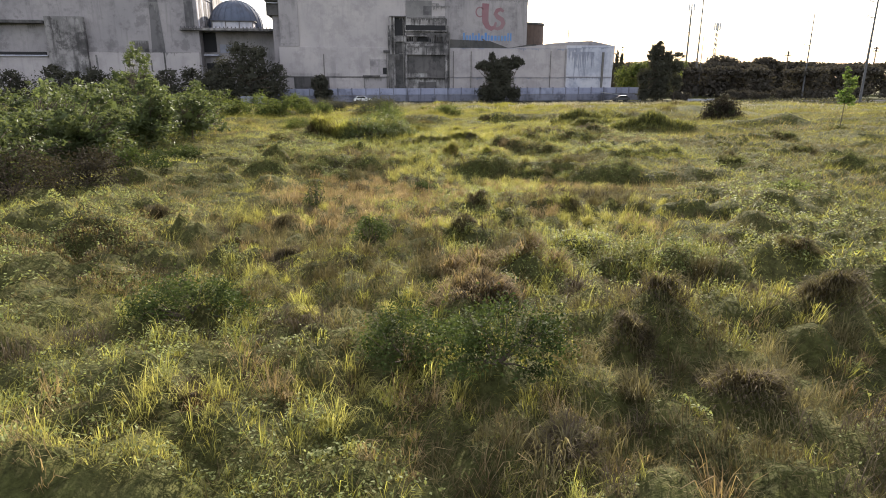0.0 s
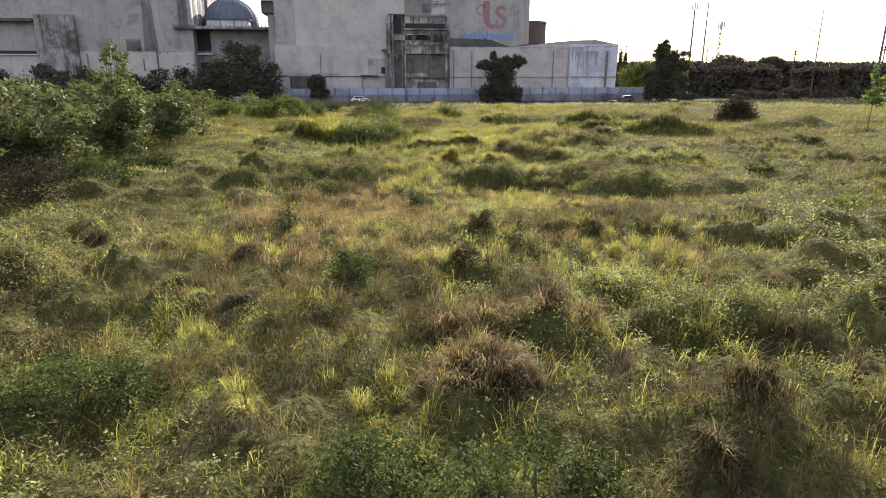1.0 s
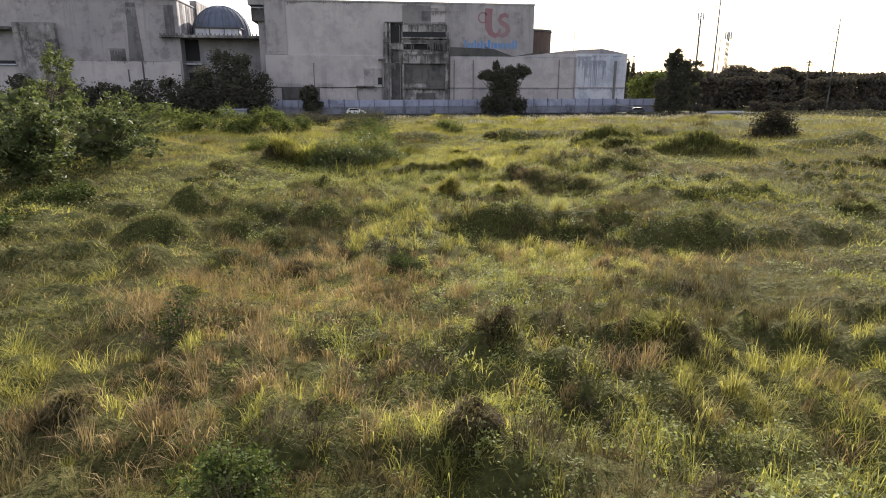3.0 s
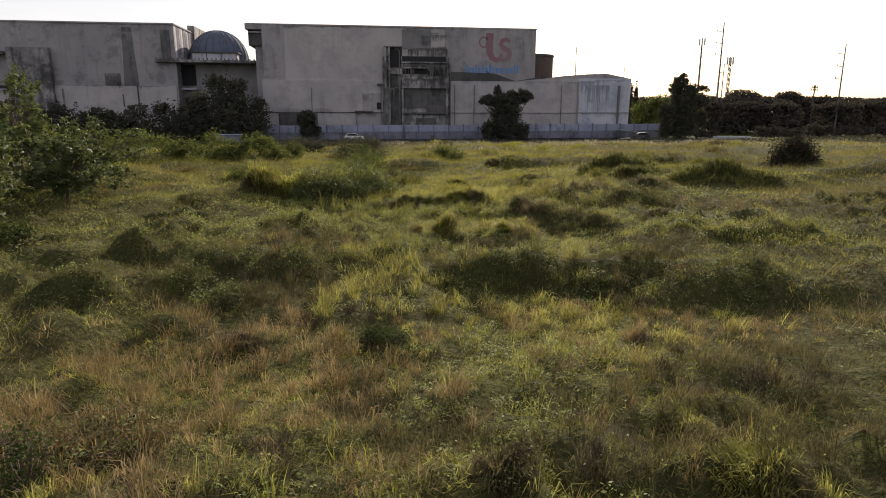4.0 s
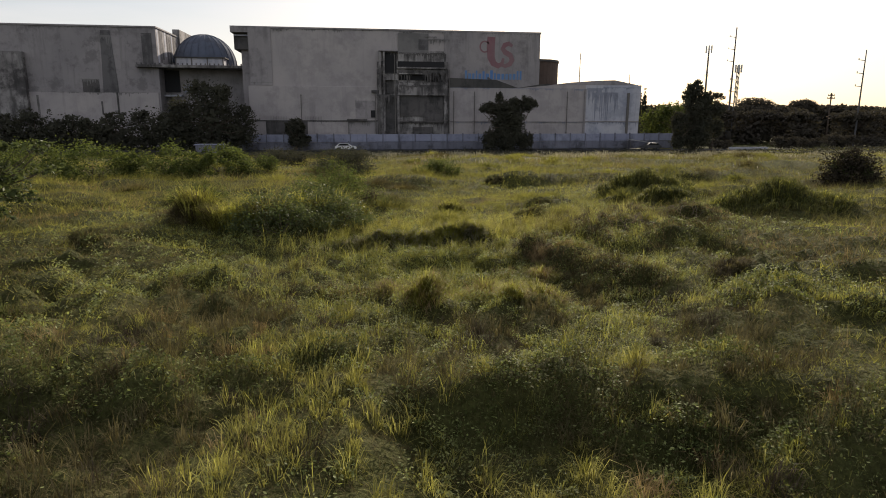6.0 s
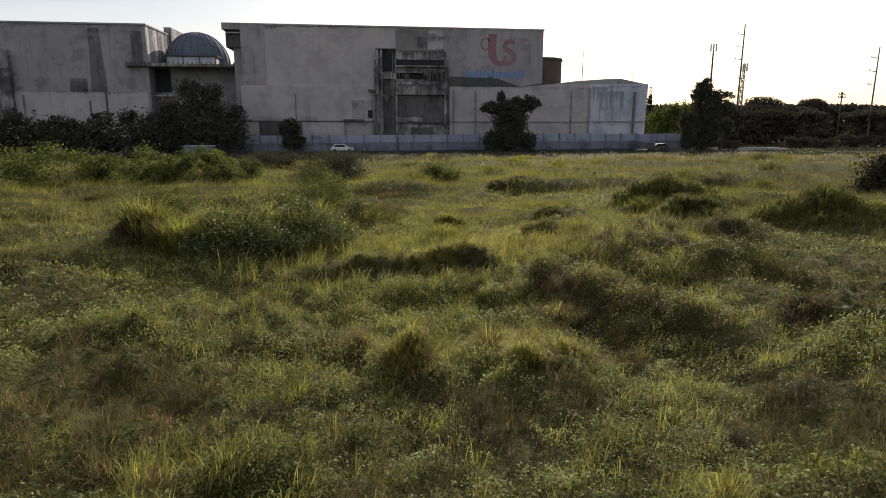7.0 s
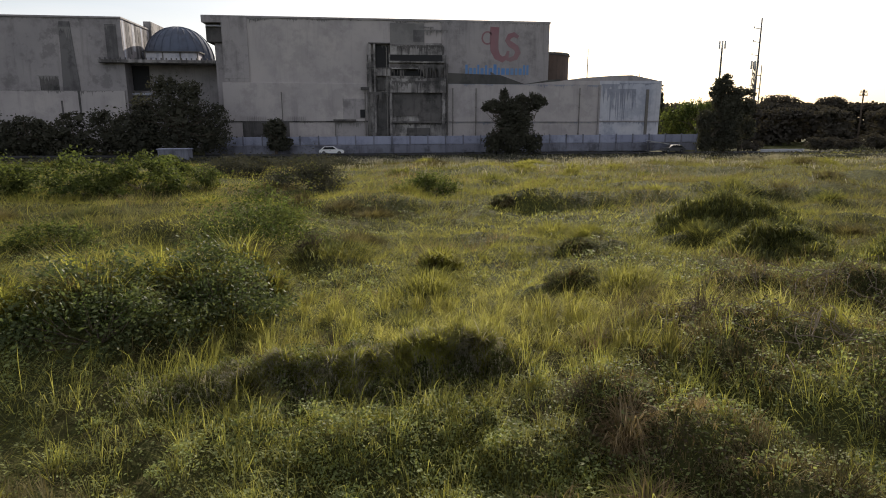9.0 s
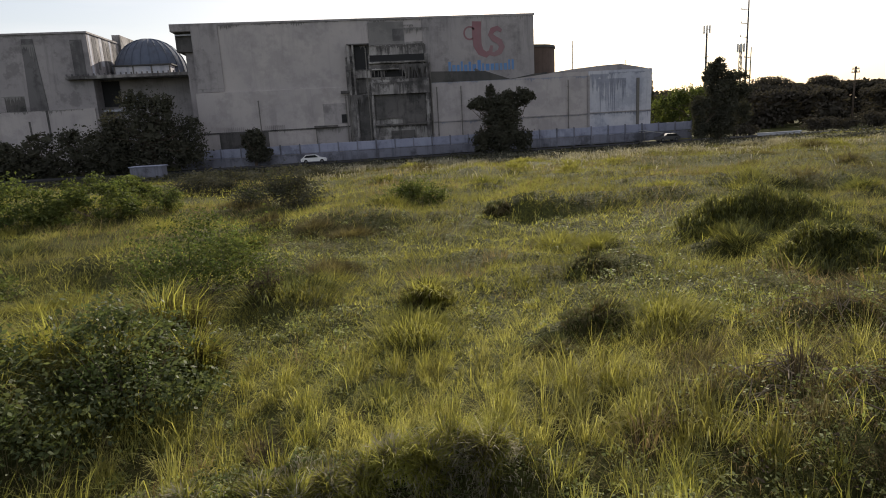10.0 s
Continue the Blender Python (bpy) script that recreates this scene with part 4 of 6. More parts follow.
def blade_mesh(name, roots, az, length, width, lean, bend, material, fine=True):
    """Grass blades: tapering strips that start upright, lean and bend over towards az."""
    n = len(roots)
    up, out = np.array([0, 0, 1.0]), np.stack([np.cos(az), np.sin(az), np.zeros(n)], -1)
    side = np.stack([-np.sin(az), np.cos(az), np.zeros(n)], -1)
    turn = rng.uniform(-0.9, 0.9, n)[:, None]
    side = side * np.cos(turn) + out * np.sin(turn)
    L, W = length[:, None], width[:, None]
    a1, a2 = lean[:, None], (lean + bend)[:, None]
    p0 = roots
    p1 = p0 + (up * np.cos(a1) + out * np.sin(a1)) * L * 0.55
    p2 = p1 + (up * np.cos(a2) + out * np.sin(a2)) * L * 0.45
    if fine == 2:
        a3 = a1 + (a2 - a1) * 0.45
        p1 = p0 + (up * np.cos(a1) + out * np.sin(a1)) * L * 0.45
        p2 = p1 + (up * np.cos(a3) + out * np.sin(a3)) * L * 0.3
        p3 = p2 + (up * np.cos(a2) + out * np.sin(a2)) * L * 0.25
        v = np.stack([p0 - side * W * 0.4, p0 + side * W * 0.4, p1 - side * W * 0.5, p1 + side * W * 0.5, p2 - side * W * 0.35, p2 + side * W * 0.35, p3], 1)
        i = np.arange(n)[:, None] * 7
        f = np.concatenate([i + [0, 1, 2], i + [1, 3, 2], i + [2, 3, 4], i + [3, 5, 4], i + [4, 5, 6]])
    elif fine:
        v = np.stack([p0 - side * W * 0.4, p0 + side * W * 0.4, p1 - side * W * 0.5, p1 + side * W * 0.5, p2], 1)
        i = np.arange(n)[:, None] * 5
        f = np.concatenate([i + [0, 1, 2], i + [1, 3, 2], i + [2, 3, 4]])
    else:
        v = np.stack([p0 - side * W * 0.5, p0 + side * W * 0.5, p2], 1)
        i = np.arange(n)[:, None] * 3
        f = i + [0, 1, 2]
    return soup(name, v, f, material)


def dome_points(n, g, rx, ry, rz, clumps, spread, low=0.05):
    """Leaf places: clumps scattered through the outer half of a dome, with gaps between."""
    a, u = g.uniform(0, 6.283, clumps), g.uniform(low, 1, clumps)
    r = np.sqrt(1 - u * u * 0.98) * g.uniform(0.6, 1.05, clumps)
    c = np.stack([rx * r * np.cos(a), ry * r * np.sin(a), rz * u * g.uniform(0.7, 1.08, clumps)], -1)
    k = g.integers(0, clumps, n)
    p = c[k] + g.normal(size=(n, 3)) * spread * g.uniform(0.5, 1.3, clumps)[k][:, None] * np.array([1, 1, 0.75])
    p[:, 2] = np.maximum(p[:, 2], 0.03)
    return p, c


def limbs(bm, base, targets, r, g, wob=0.25):
    for t in targets:
        a = Vector(base)
        b = Vector(t)
        m = a.lerp(b, 0.5) + Vector(g.normal(size=3)) * wob * (b - a).length * 0.3
        add_tube(bm, a, m, r, r * 0.7, 5)
        add_tube(bm, m, b, r * 0.7, r * 0.2, 5)


def bush(name, x, y, rx, ry, rz, n, size, material, label, category="bush", clumps=26, spread=0.22, seed=0, group="", lift=-0.05, low=0.05, stem=M_BARK, stem_r=0.025):
    g = np.random.default_rng(seed + 100)
    z = float(height(x, y)) + lift
    b = thing(name, x, y, z, label, category, group)
    pts, cl = dome_points(n, g, rx, ry, rz, clumps, spread * (rx + rz) / 2, low)
    piece("leaves", leaf_mesh("leaves", pts, size, material, seed=seed), b)
    bm = bmesh.new()
    limbs(bm, (0, 0, -0.1), cl[: min(clumps, 12)] * 0.92, stem_r, g)
    part("stem", bm, stem, b)
    return b


def tree(name, x, y, z, h, trunk_h, lobes, n, size, material, label, seed=0, group="", trunk_r=0.3, solid=0.5, long=1.6):
    """lobes: (dx, dy, dz, rx, ry, rz) rounded masses that make up the crown."""
    g = np.random.default_rng(seed + 700)
    t = thing(name, x, y, z, label, "tree", group)
    vol = np.array([l[3] * l[4] * l[5] for l in lobes]) ** 0.67
    pts, tips = [], []
    for l, share in zip(lobes, vol / vol.sum()):
        m = max(200, int(n * share))
        k = max(8, int(m / 28))
        c = g.normal(size=(k, 3))
        c /= np.linalg.norm(c, axis=1, keepdims=True)
        c = c * g.uniform(0.5, 1.0, k)[:, None] * np.array(l[3:]) + np.array(l[:3])
        j = g.integers(0, k, m)
        cloud = c[j] + g.normal(size=(m, 3)) * np.array([1, 1, 0.8]) * min(l[3:]) * 0.15
        fill = g.normal(size=(m, 3))
        fill = fill / np.linalg.norm(fill, axis=1, keepdims=True) * (g.random(m) ** 0.4)[:, None] * 0.9 * np.array(l[3:]) + np.array(l[:3])
        pts.append(np.where((g.random(m) < solid)[:, None], fill, cloud))
        tips += list(c[:4])
    pts = np.concatenate(pts)
    pts[:, 2] = np.maximum(pts[:, 2], 0.1)
    crown = piece("crown", leaf_mesh("crown", pts, size, material, seed=seed, long=long), t)
    core = [g.normal(size=(max(12, int(0.05 * n * sh)), 3)) for sh in vol / vol.sum()]
    core = np.concatenate([c / np.linalg.norm(c, axis=1, keepdims=True) * (0.72 * g.random(len(c)) ** 0.4)[:, None] * np.array(l[3:]) + np.array(l[:3]) for c, l in zip(core, lobes)])
    core[:, 2] = np.maximum(core[:, 2], 0.4)
    broad = np.concatenate([np.full(max(12, int(0.05 * n * sh)), min(2.2 * size + 0.4, 0.75 * min(l[3:]))) for sh, l in zip(vol / vol.sum(), lobes)])
    piece("inner_foliage", leaf_mesh("inner_foliage", core, broad, material, seed=seed + 1, long=1.3), crown)
    bm = bmesh.new()
    add_tube(bm, (0, 0, -0.4), (0.1, 0, trunk_h), trunk_r, trunk_r * 0.7, 9)
    limbs(bm, (0.1, 0, trunk_h * 0.95), tips, trunk_r * 0.4, g)
    part("trunk", bm, M_BARK, t)
    return t


# ---- trees by the fence and beyond ----
ZF = -0.75
tree("tree", 33.2, 146.5, ZF, 11.5, 5, [(0, 0, 2.6, 4.0, 2.6, 3.2), (0, 0, 5.6, 3.9, 2.5, 3.2), (0, 0, 8.2, 3.7, 2.2, 2.2), (-3.8, 0, 8.6, 1.9, 1.4, 1.4), (3.8, 0, 9.4, 1.9, 1.4, 1.8), (-1.8, 0, 10.4, 1.0, 0.9, 1.3), (1.2, 0, 9.8, 1.3, 1.2, 1.0), (-3.6, 0, 2.2, 2.0, 1.5, 2.4), (3.8, 0, 2.0, 1.9, 1.5, 2.4), (-5.2, 0, 8.2, 0.8, 0.8, 0.6), (5.2, 0, 9.4, 0.9, 0.9, 0.9)], 16000, 0.36, M_TREE, "dark tree smothered in creepers in front of the fence", 1, "", 0.3, 0.62)
tree("tree", 73.4, 146.5, ZF, 14.6, 6, [(0, 0, 3.0, 4.0, 2.6, 3.4), (0.2, 0, 6.8, 4.6, 2.6, 3.2), (0.2, 0, 9.4, 3.9, 2.3, 2.0), (-1.0, 0, 12.2, 2.3, 1.7, 1.9), (-2.4, 0, 11.0, 1.5, 1.2, 1.3), (1.6, 0, 11.0, 1.9, 1.4, 1.3), (-4.0, 0, 6.0, 1.8, 1.4, 2.4), (4.2, 0, 8.6, 2.0, 1.6, 1.8), (4.6, 0, 4.8, 1.6, 1.4, 2.4), (-0.4, 0, 14.0, 1.0, 0.9, 0.6), (-3.6, 0, 2.4, 1.8, 1.5, 2.4)], 17000, 0.36, M_TREE, "dark bushy tree standing at the end of the fence", 2, "", 0.3, 0.62)
tree("tree", 80.6, 152.0, ZF, 13.0, 10.6, [(0, 0, 11.6, 1.5, 1.3, 0.8), (-1.2, 0, 11.0, 0.8, 0.7, 0.5), (1.4, 0, 11.1, 0.9, 0.7, 0.5)], 1500, 0.22, M_TREE, "slim tree with a thin feathery crown", 4, "", 0.1, 0.15)
tree("tree", -25.2, 151.0, ZF, 12.8, 5, [(0, 0, 7.2, 6.4, 5, 6.0), (-7.0, 0, 4.4, 4.6, 4, 4.2), (5.6, 0, 4.4, 4.0, 4, 4.4), (1, 0, 2.5, 9, 4, 2.6), (-1.6, 0, 12.0, 2.8, 2.4, 1.9), (2.4, 0, 11.4, 2.6, 2.4, 1.8), (-5.2, 0, 8.6, 2.4, 2.4, 1.6), (6.6, 0, 8.0, 2.0, 2, 1.4)], 12000, 0.42, M_TREE, "broad dense dark tree between the two buildings", 3, "", 0.45)
for i, (hx, hy, hr, hh) in enumerate(((-60, 158, 5, 8.2), (-52, 157, 5, 7.2), (-45, 157, 5, 8.0), (-38, 155, 4.5, 8.6), (-70, 159, 6, 8.8), (-81, 160, 6, 7.8), (-93, 160, 7, 8.8), (-107, 160, 7, 8.2), (-32, 153, 5, 8.4), (-48.5, 156, 4, 6.6), (-65, 158, 5, 7.4), (-56, 157, 4.5, 6.4))):
    tree("hedge_tree", hx, hy, ZF, hh, 2, [(0, 0, hh * 0.42, hr, 3.2, hh * 0.52), (1.5, 0, hh * 0.2, hr, 3, hh * 0.25), (-1.5 + (i % 3), 0, hh * 0.8, hr * 0.5, 2, hh * 0.22)], 2200, 0.48, M_TREE, "low dark spreading tree before the grey wall", 20 + i, "hedge trees")
tree("shrub", -9.2, 154.0, ZF, 6.6, 2, [(0, 0, 4.4, 2.4, 1.2, 2.2), (0.6, 0, 2, 2.6, 1.2, 1.6)], 3500, 0.4, M_TREE, "dark shrub rising behind the fence", 40)
for i, (cx, cz) in enumerate(((80.6, 15.0), (82.6, 15.3))):
    tree("cypress", cx, 190.0 + i, ZF, cz, 3, [(0, 0, cz * 0.55, 0.8, 0.8, cz * 0.46)], 2200, 0.4, M_TREE, "slim dark column-shaped tree behind the annex", 50 + i, "columnar trees", 0.15)
# broad trees in a long dark belt
belt = []
for k in range(4):
    g = np.random.default_rng(60 + k)
    lob = [(g.uniform(-6, 6), g.uniform(-2, 2), g.uniform(8.6, 9.6), g.uniform(4.5, 7), 4, g.uniform(1.3, 1.9)) for _ in range(5)] + [(0, 0, 5.8, 8.5, 4.0, 4.0), (0, 0, 2.4, 9, 4, 3.0)]
    belt.append(tree("belt_tree", 92 + 12.5 * k, 196 + g.uniform(-3, 3), ZF, 12.5, 5, lob, 1800, 1.1, M_BELT, "broad dark tree in a dense belt beyond the field", 60 + k, "tree belt", 0.4, 0.85))
for i in range(15):
    g = np.random.default_rng(90 + i)
    x = 88 + 8.0 * i
    s = g.uniform(0.96, 1.06)
    o = copy_thing(belt[i % 4], pose(x, 207 + g.uniform(-4, 4) - max(0, x - 190) * 0.12, ZF, 0, 0, g.uniform(-15, 15) + 180 * (i % 2)))
    o.scale = (s, s, s * g.uniform(0.97, 1.05))
for i, (x, y, s) in enumerate(((100, 186, 0.84), (112, 184, 0.86), (122, 178, 0.86), (132, 172, 0.84), (142, 172, 0.88), (152, 174, 0.9))):
    o = copy_thing(belt[(i + 1) % 4], pose(x, y, ZF, 0, 0, 20 * (i % 3) - 20))
    o.scale = (s, s, s)
for i, (x, y, zt, w) in enumerate(((122.0, 200.0, 13.6, 6.5), (138.0, 200.0, 13.2, 5.0))):
    tree("umbrella_tree", x, y, ZF, zt, zt - 4, [(0, 0, zt - 1.9, w, w * 0.7, 1.7), (-w * 0.5, 0, zt - 2.8, w * 0.5, 3, 1.2), (w * 0.55, 0, zt - 2.6, w * 0.5, 3, 1.3), (0, 0, zt - 4.2, w * 0.9, 4, 2.4)], 3600, 0.5, M_BELT, "broad umbrella-crowned tree above the belt", 66 + i, "umbrella trees", 0.4, 0.75)
tree("tree", 80.0, 168.0, ZF, 10.5, 4, [(0, 0, 8.6, 5.0, 4, 2.2), (-5, 0, 6.4, 4.6, 3, 3.0), (5, 0, 6.4, 5.5, 3, 3.4), (8, 0, 9.6, 4.5, 3, 1.8), (0, 0, 3.4, 9.0, 3, 3.4)], 9000, 0.42, M_SHRUB, "leafy green tree behind the fence end", 70)
for i, (sx, sy, sh, sr) in enumerate(((84, 155, 2.6, 2.4), (101, 156, 3.4, 3.0), (108, 158, 3.0, 3.4), (118, 160, 4.0, 4), (128, 160, 3.4, 4), (139, 161, 4.0, 4), (151, 160, 3.6, 4))):
    tree("roadside_shrub", sx, sy, ZF, sh, 1, [(0, 0, sh * 0.35, sr * 1.5, 1.8, sh * 0.4), (-sr * (0.4 + 0.1 * (i % 3)), 0, sh * 0.6, sr * 0.6, 1.2, sh * 0.3), (sr * (0.7 - 0.15 * (i % 2)), 0, sh * 0.5, sr * 0.5, 1.2, sh * 0.36)], 2000, 0.36, M_BELT, "rounded dark shrub beside the road", 80 + i, "roadside shrubs", 0.1)

# ---- tall shrubs at the edge of the field ----
for i, (sx, sy, sh, sr) in enumerate(((-17.5, 30.0, 4.3, 3.2), (-16.0, 37.5, 4.9, 3.0), (-14.8, 45.5, 5.0, 2.8), (-13.6, 52.5, 4.7, 2.5), (-14.8, 59.0, 4.6, 2.8), (-21.6, 64.0, 8.3, 2.3), (-22.0, 36.0, 5.1, 4.0), (-21.0, 44.0, 5.1, 3.8), (-20.0, 52.0, 5.1, 3.6), (-27.5, 47.0, 5.1, 4.4), (-27.0, 57.0, 5.1, 4.4), (-24.0, 29.0, 4.6, 3.8), (-33.0, 54.0, 5.1, 4.6))):
    g = np.random.default_rng(400 + i)
    lob = [(g.uniform(-0.95, 0.95) * sr, g.uniform(-0.8, 0.7) * sr, sh * g.uniform(0.2, 0.85), sr * g.uniform(0.2, 0.46), sr * g.uniform(0.2, 0.46), sh * g.uniform(0.05, 0.12)) for _ in range(20)]
    lob += [(0, 0, sh * 0.36, sr * 0.85, sr * 0.75, sh * 0.36), (0.2 * sr, 0, sh * 0.88, sr * 0.3, sr * 0.3, sh * 0.13)]
    tree("tall_shrub", sx, sy, float(height(sx, sy)) - 0.1, sh, sh * 0.3, lob, 8500 if sy < 50 and sx > -20 else 3600, 0.27, M_TALL, "tall feathery green shrub at the edge of the field", 400 + i, "tall shrubs", 0.09, 0.2, 3.2)
tree("young_tree", 46.5, 54.6, float(height(46.5, 54.6)) - 0.1, 6.0, 3.6, [(0, 0, 3.4, 0.8, 0.8, 1.0), (0.3, 0, 4.6, 0.7, 0.7, 0.8), (-0.2, 0, 5.5, 0.45, 0.45, 0.6), (0.7, 0, 3.0, 0.5, 0.5, 0.6)], 1500, 0.16, M_FRESH, "slender young tree with sparse yellow-green leaves", 480, "", 0.05, 0.2)

FOOTPRINTS = []  # plots kept clear of grass: bushes, and hump faces darkened as shaded


# ---- bushes and tussocks that stand out of the grass ----
def weed_bush(x, y, rx, ry, rz, n, size, inner, outer, label, seed, category="bush"):
    """A leafy bush: inner leaves coloured dark as shaded, shoots with paler leaves over the lit top."""
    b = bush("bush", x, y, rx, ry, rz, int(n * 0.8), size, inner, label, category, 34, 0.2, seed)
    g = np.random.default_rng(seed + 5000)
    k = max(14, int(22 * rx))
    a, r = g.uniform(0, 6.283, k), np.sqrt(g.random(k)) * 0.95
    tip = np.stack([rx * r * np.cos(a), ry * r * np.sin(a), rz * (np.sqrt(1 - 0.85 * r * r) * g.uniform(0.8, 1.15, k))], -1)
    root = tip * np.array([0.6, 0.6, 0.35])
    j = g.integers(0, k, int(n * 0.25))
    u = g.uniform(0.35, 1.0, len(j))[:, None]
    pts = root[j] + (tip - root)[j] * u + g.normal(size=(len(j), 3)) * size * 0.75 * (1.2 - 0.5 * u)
    piece("second_leaves", leaf_mesh("second_leaves", pts, size * 0.8, outer, 0.0, 2.4, seed + 1, True), b)
    bm = bmesh.new()
    for p, q in zip(root[:14], tip[:14]):
        add_tube(bm, p, q, 0.012, 0.006, 4)
    tagged(part("shoot", bm, M_DEAD, b), kind="stuff")
    FOOTPRINTS.append((x, y, rx * 0.9, ry * 0.9))
    return b


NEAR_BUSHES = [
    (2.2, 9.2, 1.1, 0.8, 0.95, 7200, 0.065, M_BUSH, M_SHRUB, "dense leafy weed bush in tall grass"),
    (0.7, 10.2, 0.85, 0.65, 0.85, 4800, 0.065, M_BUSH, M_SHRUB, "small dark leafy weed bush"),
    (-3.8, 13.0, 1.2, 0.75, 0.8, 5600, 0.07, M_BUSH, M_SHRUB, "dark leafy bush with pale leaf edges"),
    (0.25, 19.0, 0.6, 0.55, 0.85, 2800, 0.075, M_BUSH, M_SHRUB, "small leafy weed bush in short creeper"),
    (-1.9, 24.6, 0.4, 0.35, 0.95, 900, 0.07, M_BUSH, M_WITHER_SHADE, "thin upright weed with small leaves"),
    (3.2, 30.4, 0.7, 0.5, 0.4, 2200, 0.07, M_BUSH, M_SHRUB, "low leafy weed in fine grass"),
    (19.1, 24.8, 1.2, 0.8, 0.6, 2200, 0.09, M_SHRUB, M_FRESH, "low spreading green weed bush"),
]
FAR_BUSHES = [
    (2.6, 63.6, 2.4, 1.6, 2.5, 9000, 0.12, M_SHRUB, M_FRESH, "fresh light green young shrub"),
    (4.9, 61.8, 0.6, 0.5, 1.0, 1300, 0.09, M_WITHER_SHADE, M_SHRUB, "thin upright weed with small leaves"),
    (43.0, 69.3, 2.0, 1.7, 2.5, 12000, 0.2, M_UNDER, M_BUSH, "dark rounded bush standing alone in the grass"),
    (11.4, 80.8, 2.3, 1.3, 1.3, 5000, 0.15, M_SHRUB, M_SHRUB, "low weed bush in the far grass"),
    (2.6, 85.5, 3.4, 1.8, 2.3, 8000, 0.17, M_TREE, M_BUSH, "broad dark bush in the open grass"),
    (-4.8, 85.6, 1.2, 0.9, 1.5, 2600, 0.15, M_SHRUB, M_SHRUB, "low weed bush in the far grass"),
    (-5.0, 97.0, 3.8, 1.4, 1.4, 4600, 0.2, M_TREE, M_TREE, "long low dark bush at the field's far edge"),
    (0.0, 54.6, 2.0, 1.1, 1.6, 5200, 0.12, M_TALL, M_TALL, "large mound of coarse dark weeds"),
    (2.6, 56.0, 1.6, 1.0, 1.4, 4600, 0.12, M_TALL, M_TALL, "mound of coarse dark weeds and reeds"),
    # two bushes added in paler leaf colour to lift the reeds' shaded side
    (0.8, 53.2, 2.2, 0.9, 1.3, 5200, 0.11, M_TALL, M_FRESH, "broad green weed bush before tall reeds"),
    (3.4, 54.6, 1.5, 0.8, 1.2, 3600, 0.11, M_TALL, M_FRESH, "broad green weed bush before tall reeds"),
    (-5.8, 65.4, 2.0, 1.1, 1.1, 3400, 0.13, M_SHRUB, M_SHRUB, "straggling dark weed bush"),
]
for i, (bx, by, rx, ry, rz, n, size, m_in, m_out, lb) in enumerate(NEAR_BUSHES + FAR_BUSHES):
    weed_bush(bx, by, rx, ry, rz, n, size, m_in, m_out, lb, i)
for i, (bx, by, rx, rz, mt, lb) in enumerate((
        (-17.4, 26.4, 2.2, 1.9, M_UNDER, "withered brown undergrowth, darkened for shade below tall shrubs"), (-14.6, 27.6, 2.2, 1.9, M_UNDER, "withered brown undergrowth, darkened for shade below tall shrubs"),
        (-12.8, 30.6, 1.8, 1.5, M_UNDER, "withered brown undergrowth, darkened for shade below tall shrubs"), (-12.2, 35.4, 1.6, 0.9, M_BUSH, "dark low growth below tall shrubs"),
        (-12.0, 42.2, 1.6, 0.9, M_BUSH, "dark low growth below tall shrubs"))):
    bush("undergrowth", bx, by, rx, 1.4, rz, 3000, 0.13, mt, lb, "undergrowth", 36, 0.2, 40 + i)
    FOOTPRINTS.append((bx, by, rx * 0.95, 1.2))


# humps overgrown with a thick mat of creeper and grass
def overgrown(name, x, y, rx, ry, n, size, cover, label, seed, category="creeper", group="creeper mounds", bare=False):
    """cover: for each layer its part name, share, material and whether it is leaf or blade."""
    g = np.random.default_rng(seed + 900)
    z = float(height(x, y))
    b = thing(name, x, y, z, label, category, group)
    for pn_, share, mt, leafy in cover:
        m = int(n * share)
        a, r = g.uniform(0, 6.283, m * 3), np.sqrt(g.random(m * 3))
        r = r * (0.6 + 0.95 * fbm(a * 0.8 + seed, a * 0 + 3.0 * seed, 0.7, 3, 5.0))
        dx, dy = 1.15 * rx * r * np.cos(a), 1.15 * ry * r * np.sin(a)
        hz = height(x + dx, y + dy)
        sx, sy = (height(x + dx + 0.1, y + dy) - hz) / 0.1, (height(x + dx, y + dy + 0.1) - hz) / 0.1
        k = np.flatnonzero(g.random(m * 3) < (1 + np.hypot(sx, sy)) / 3)[:m]
        tuss = np.clip(fbm(x + dx[k], y + dy[k], 0.45, 2, 91.0) - 0.4, 0, 1)
        pts = np.stack([dx[k], dy[k], hz[k] - z + (0.17 * g.random(len(k)) ** 1.4 + 0.7 * tuss if leafy else -0.03 + 0.3 * tuss)], -1)
        if leafy:
            me = leaf_mesh(pn_, pts, size, mt, 0.25, 1.6, seed, True)
        else:
            down = np.arctan2(-sy[k], -sx[k]) + g.normal(0, 0.7, len(k))
            me = blade_mesh(pn_, pts, down, size * g.uniform(1.8, 4.8, len(k)), size * g.uniform(0.13, 0.27, len(k)), np.abs(g.normal(0.25, 0.3, len(k))), g.uniform(0.7, 2.1, len(k)), mt)
        tagged(piece(pn_, me, b), kind="stuff")
    # bare keeps bright grass off the shaded face, so only its darker cover shows
    FOOTPRINTS.append((x, y - 0.5 * ry, rx * 0.85, ry * 0.6) if bare else (x, y, rx * 0.3, ry * 0.3))


DARK_COVER = (("leaves", 0.32, M_SHRUB, True), ("second_leaves", 0.18, M_VINE, True), ("grass", 0.3, M_SEDGE, False), ("straw", 0.1, M_REED, False))
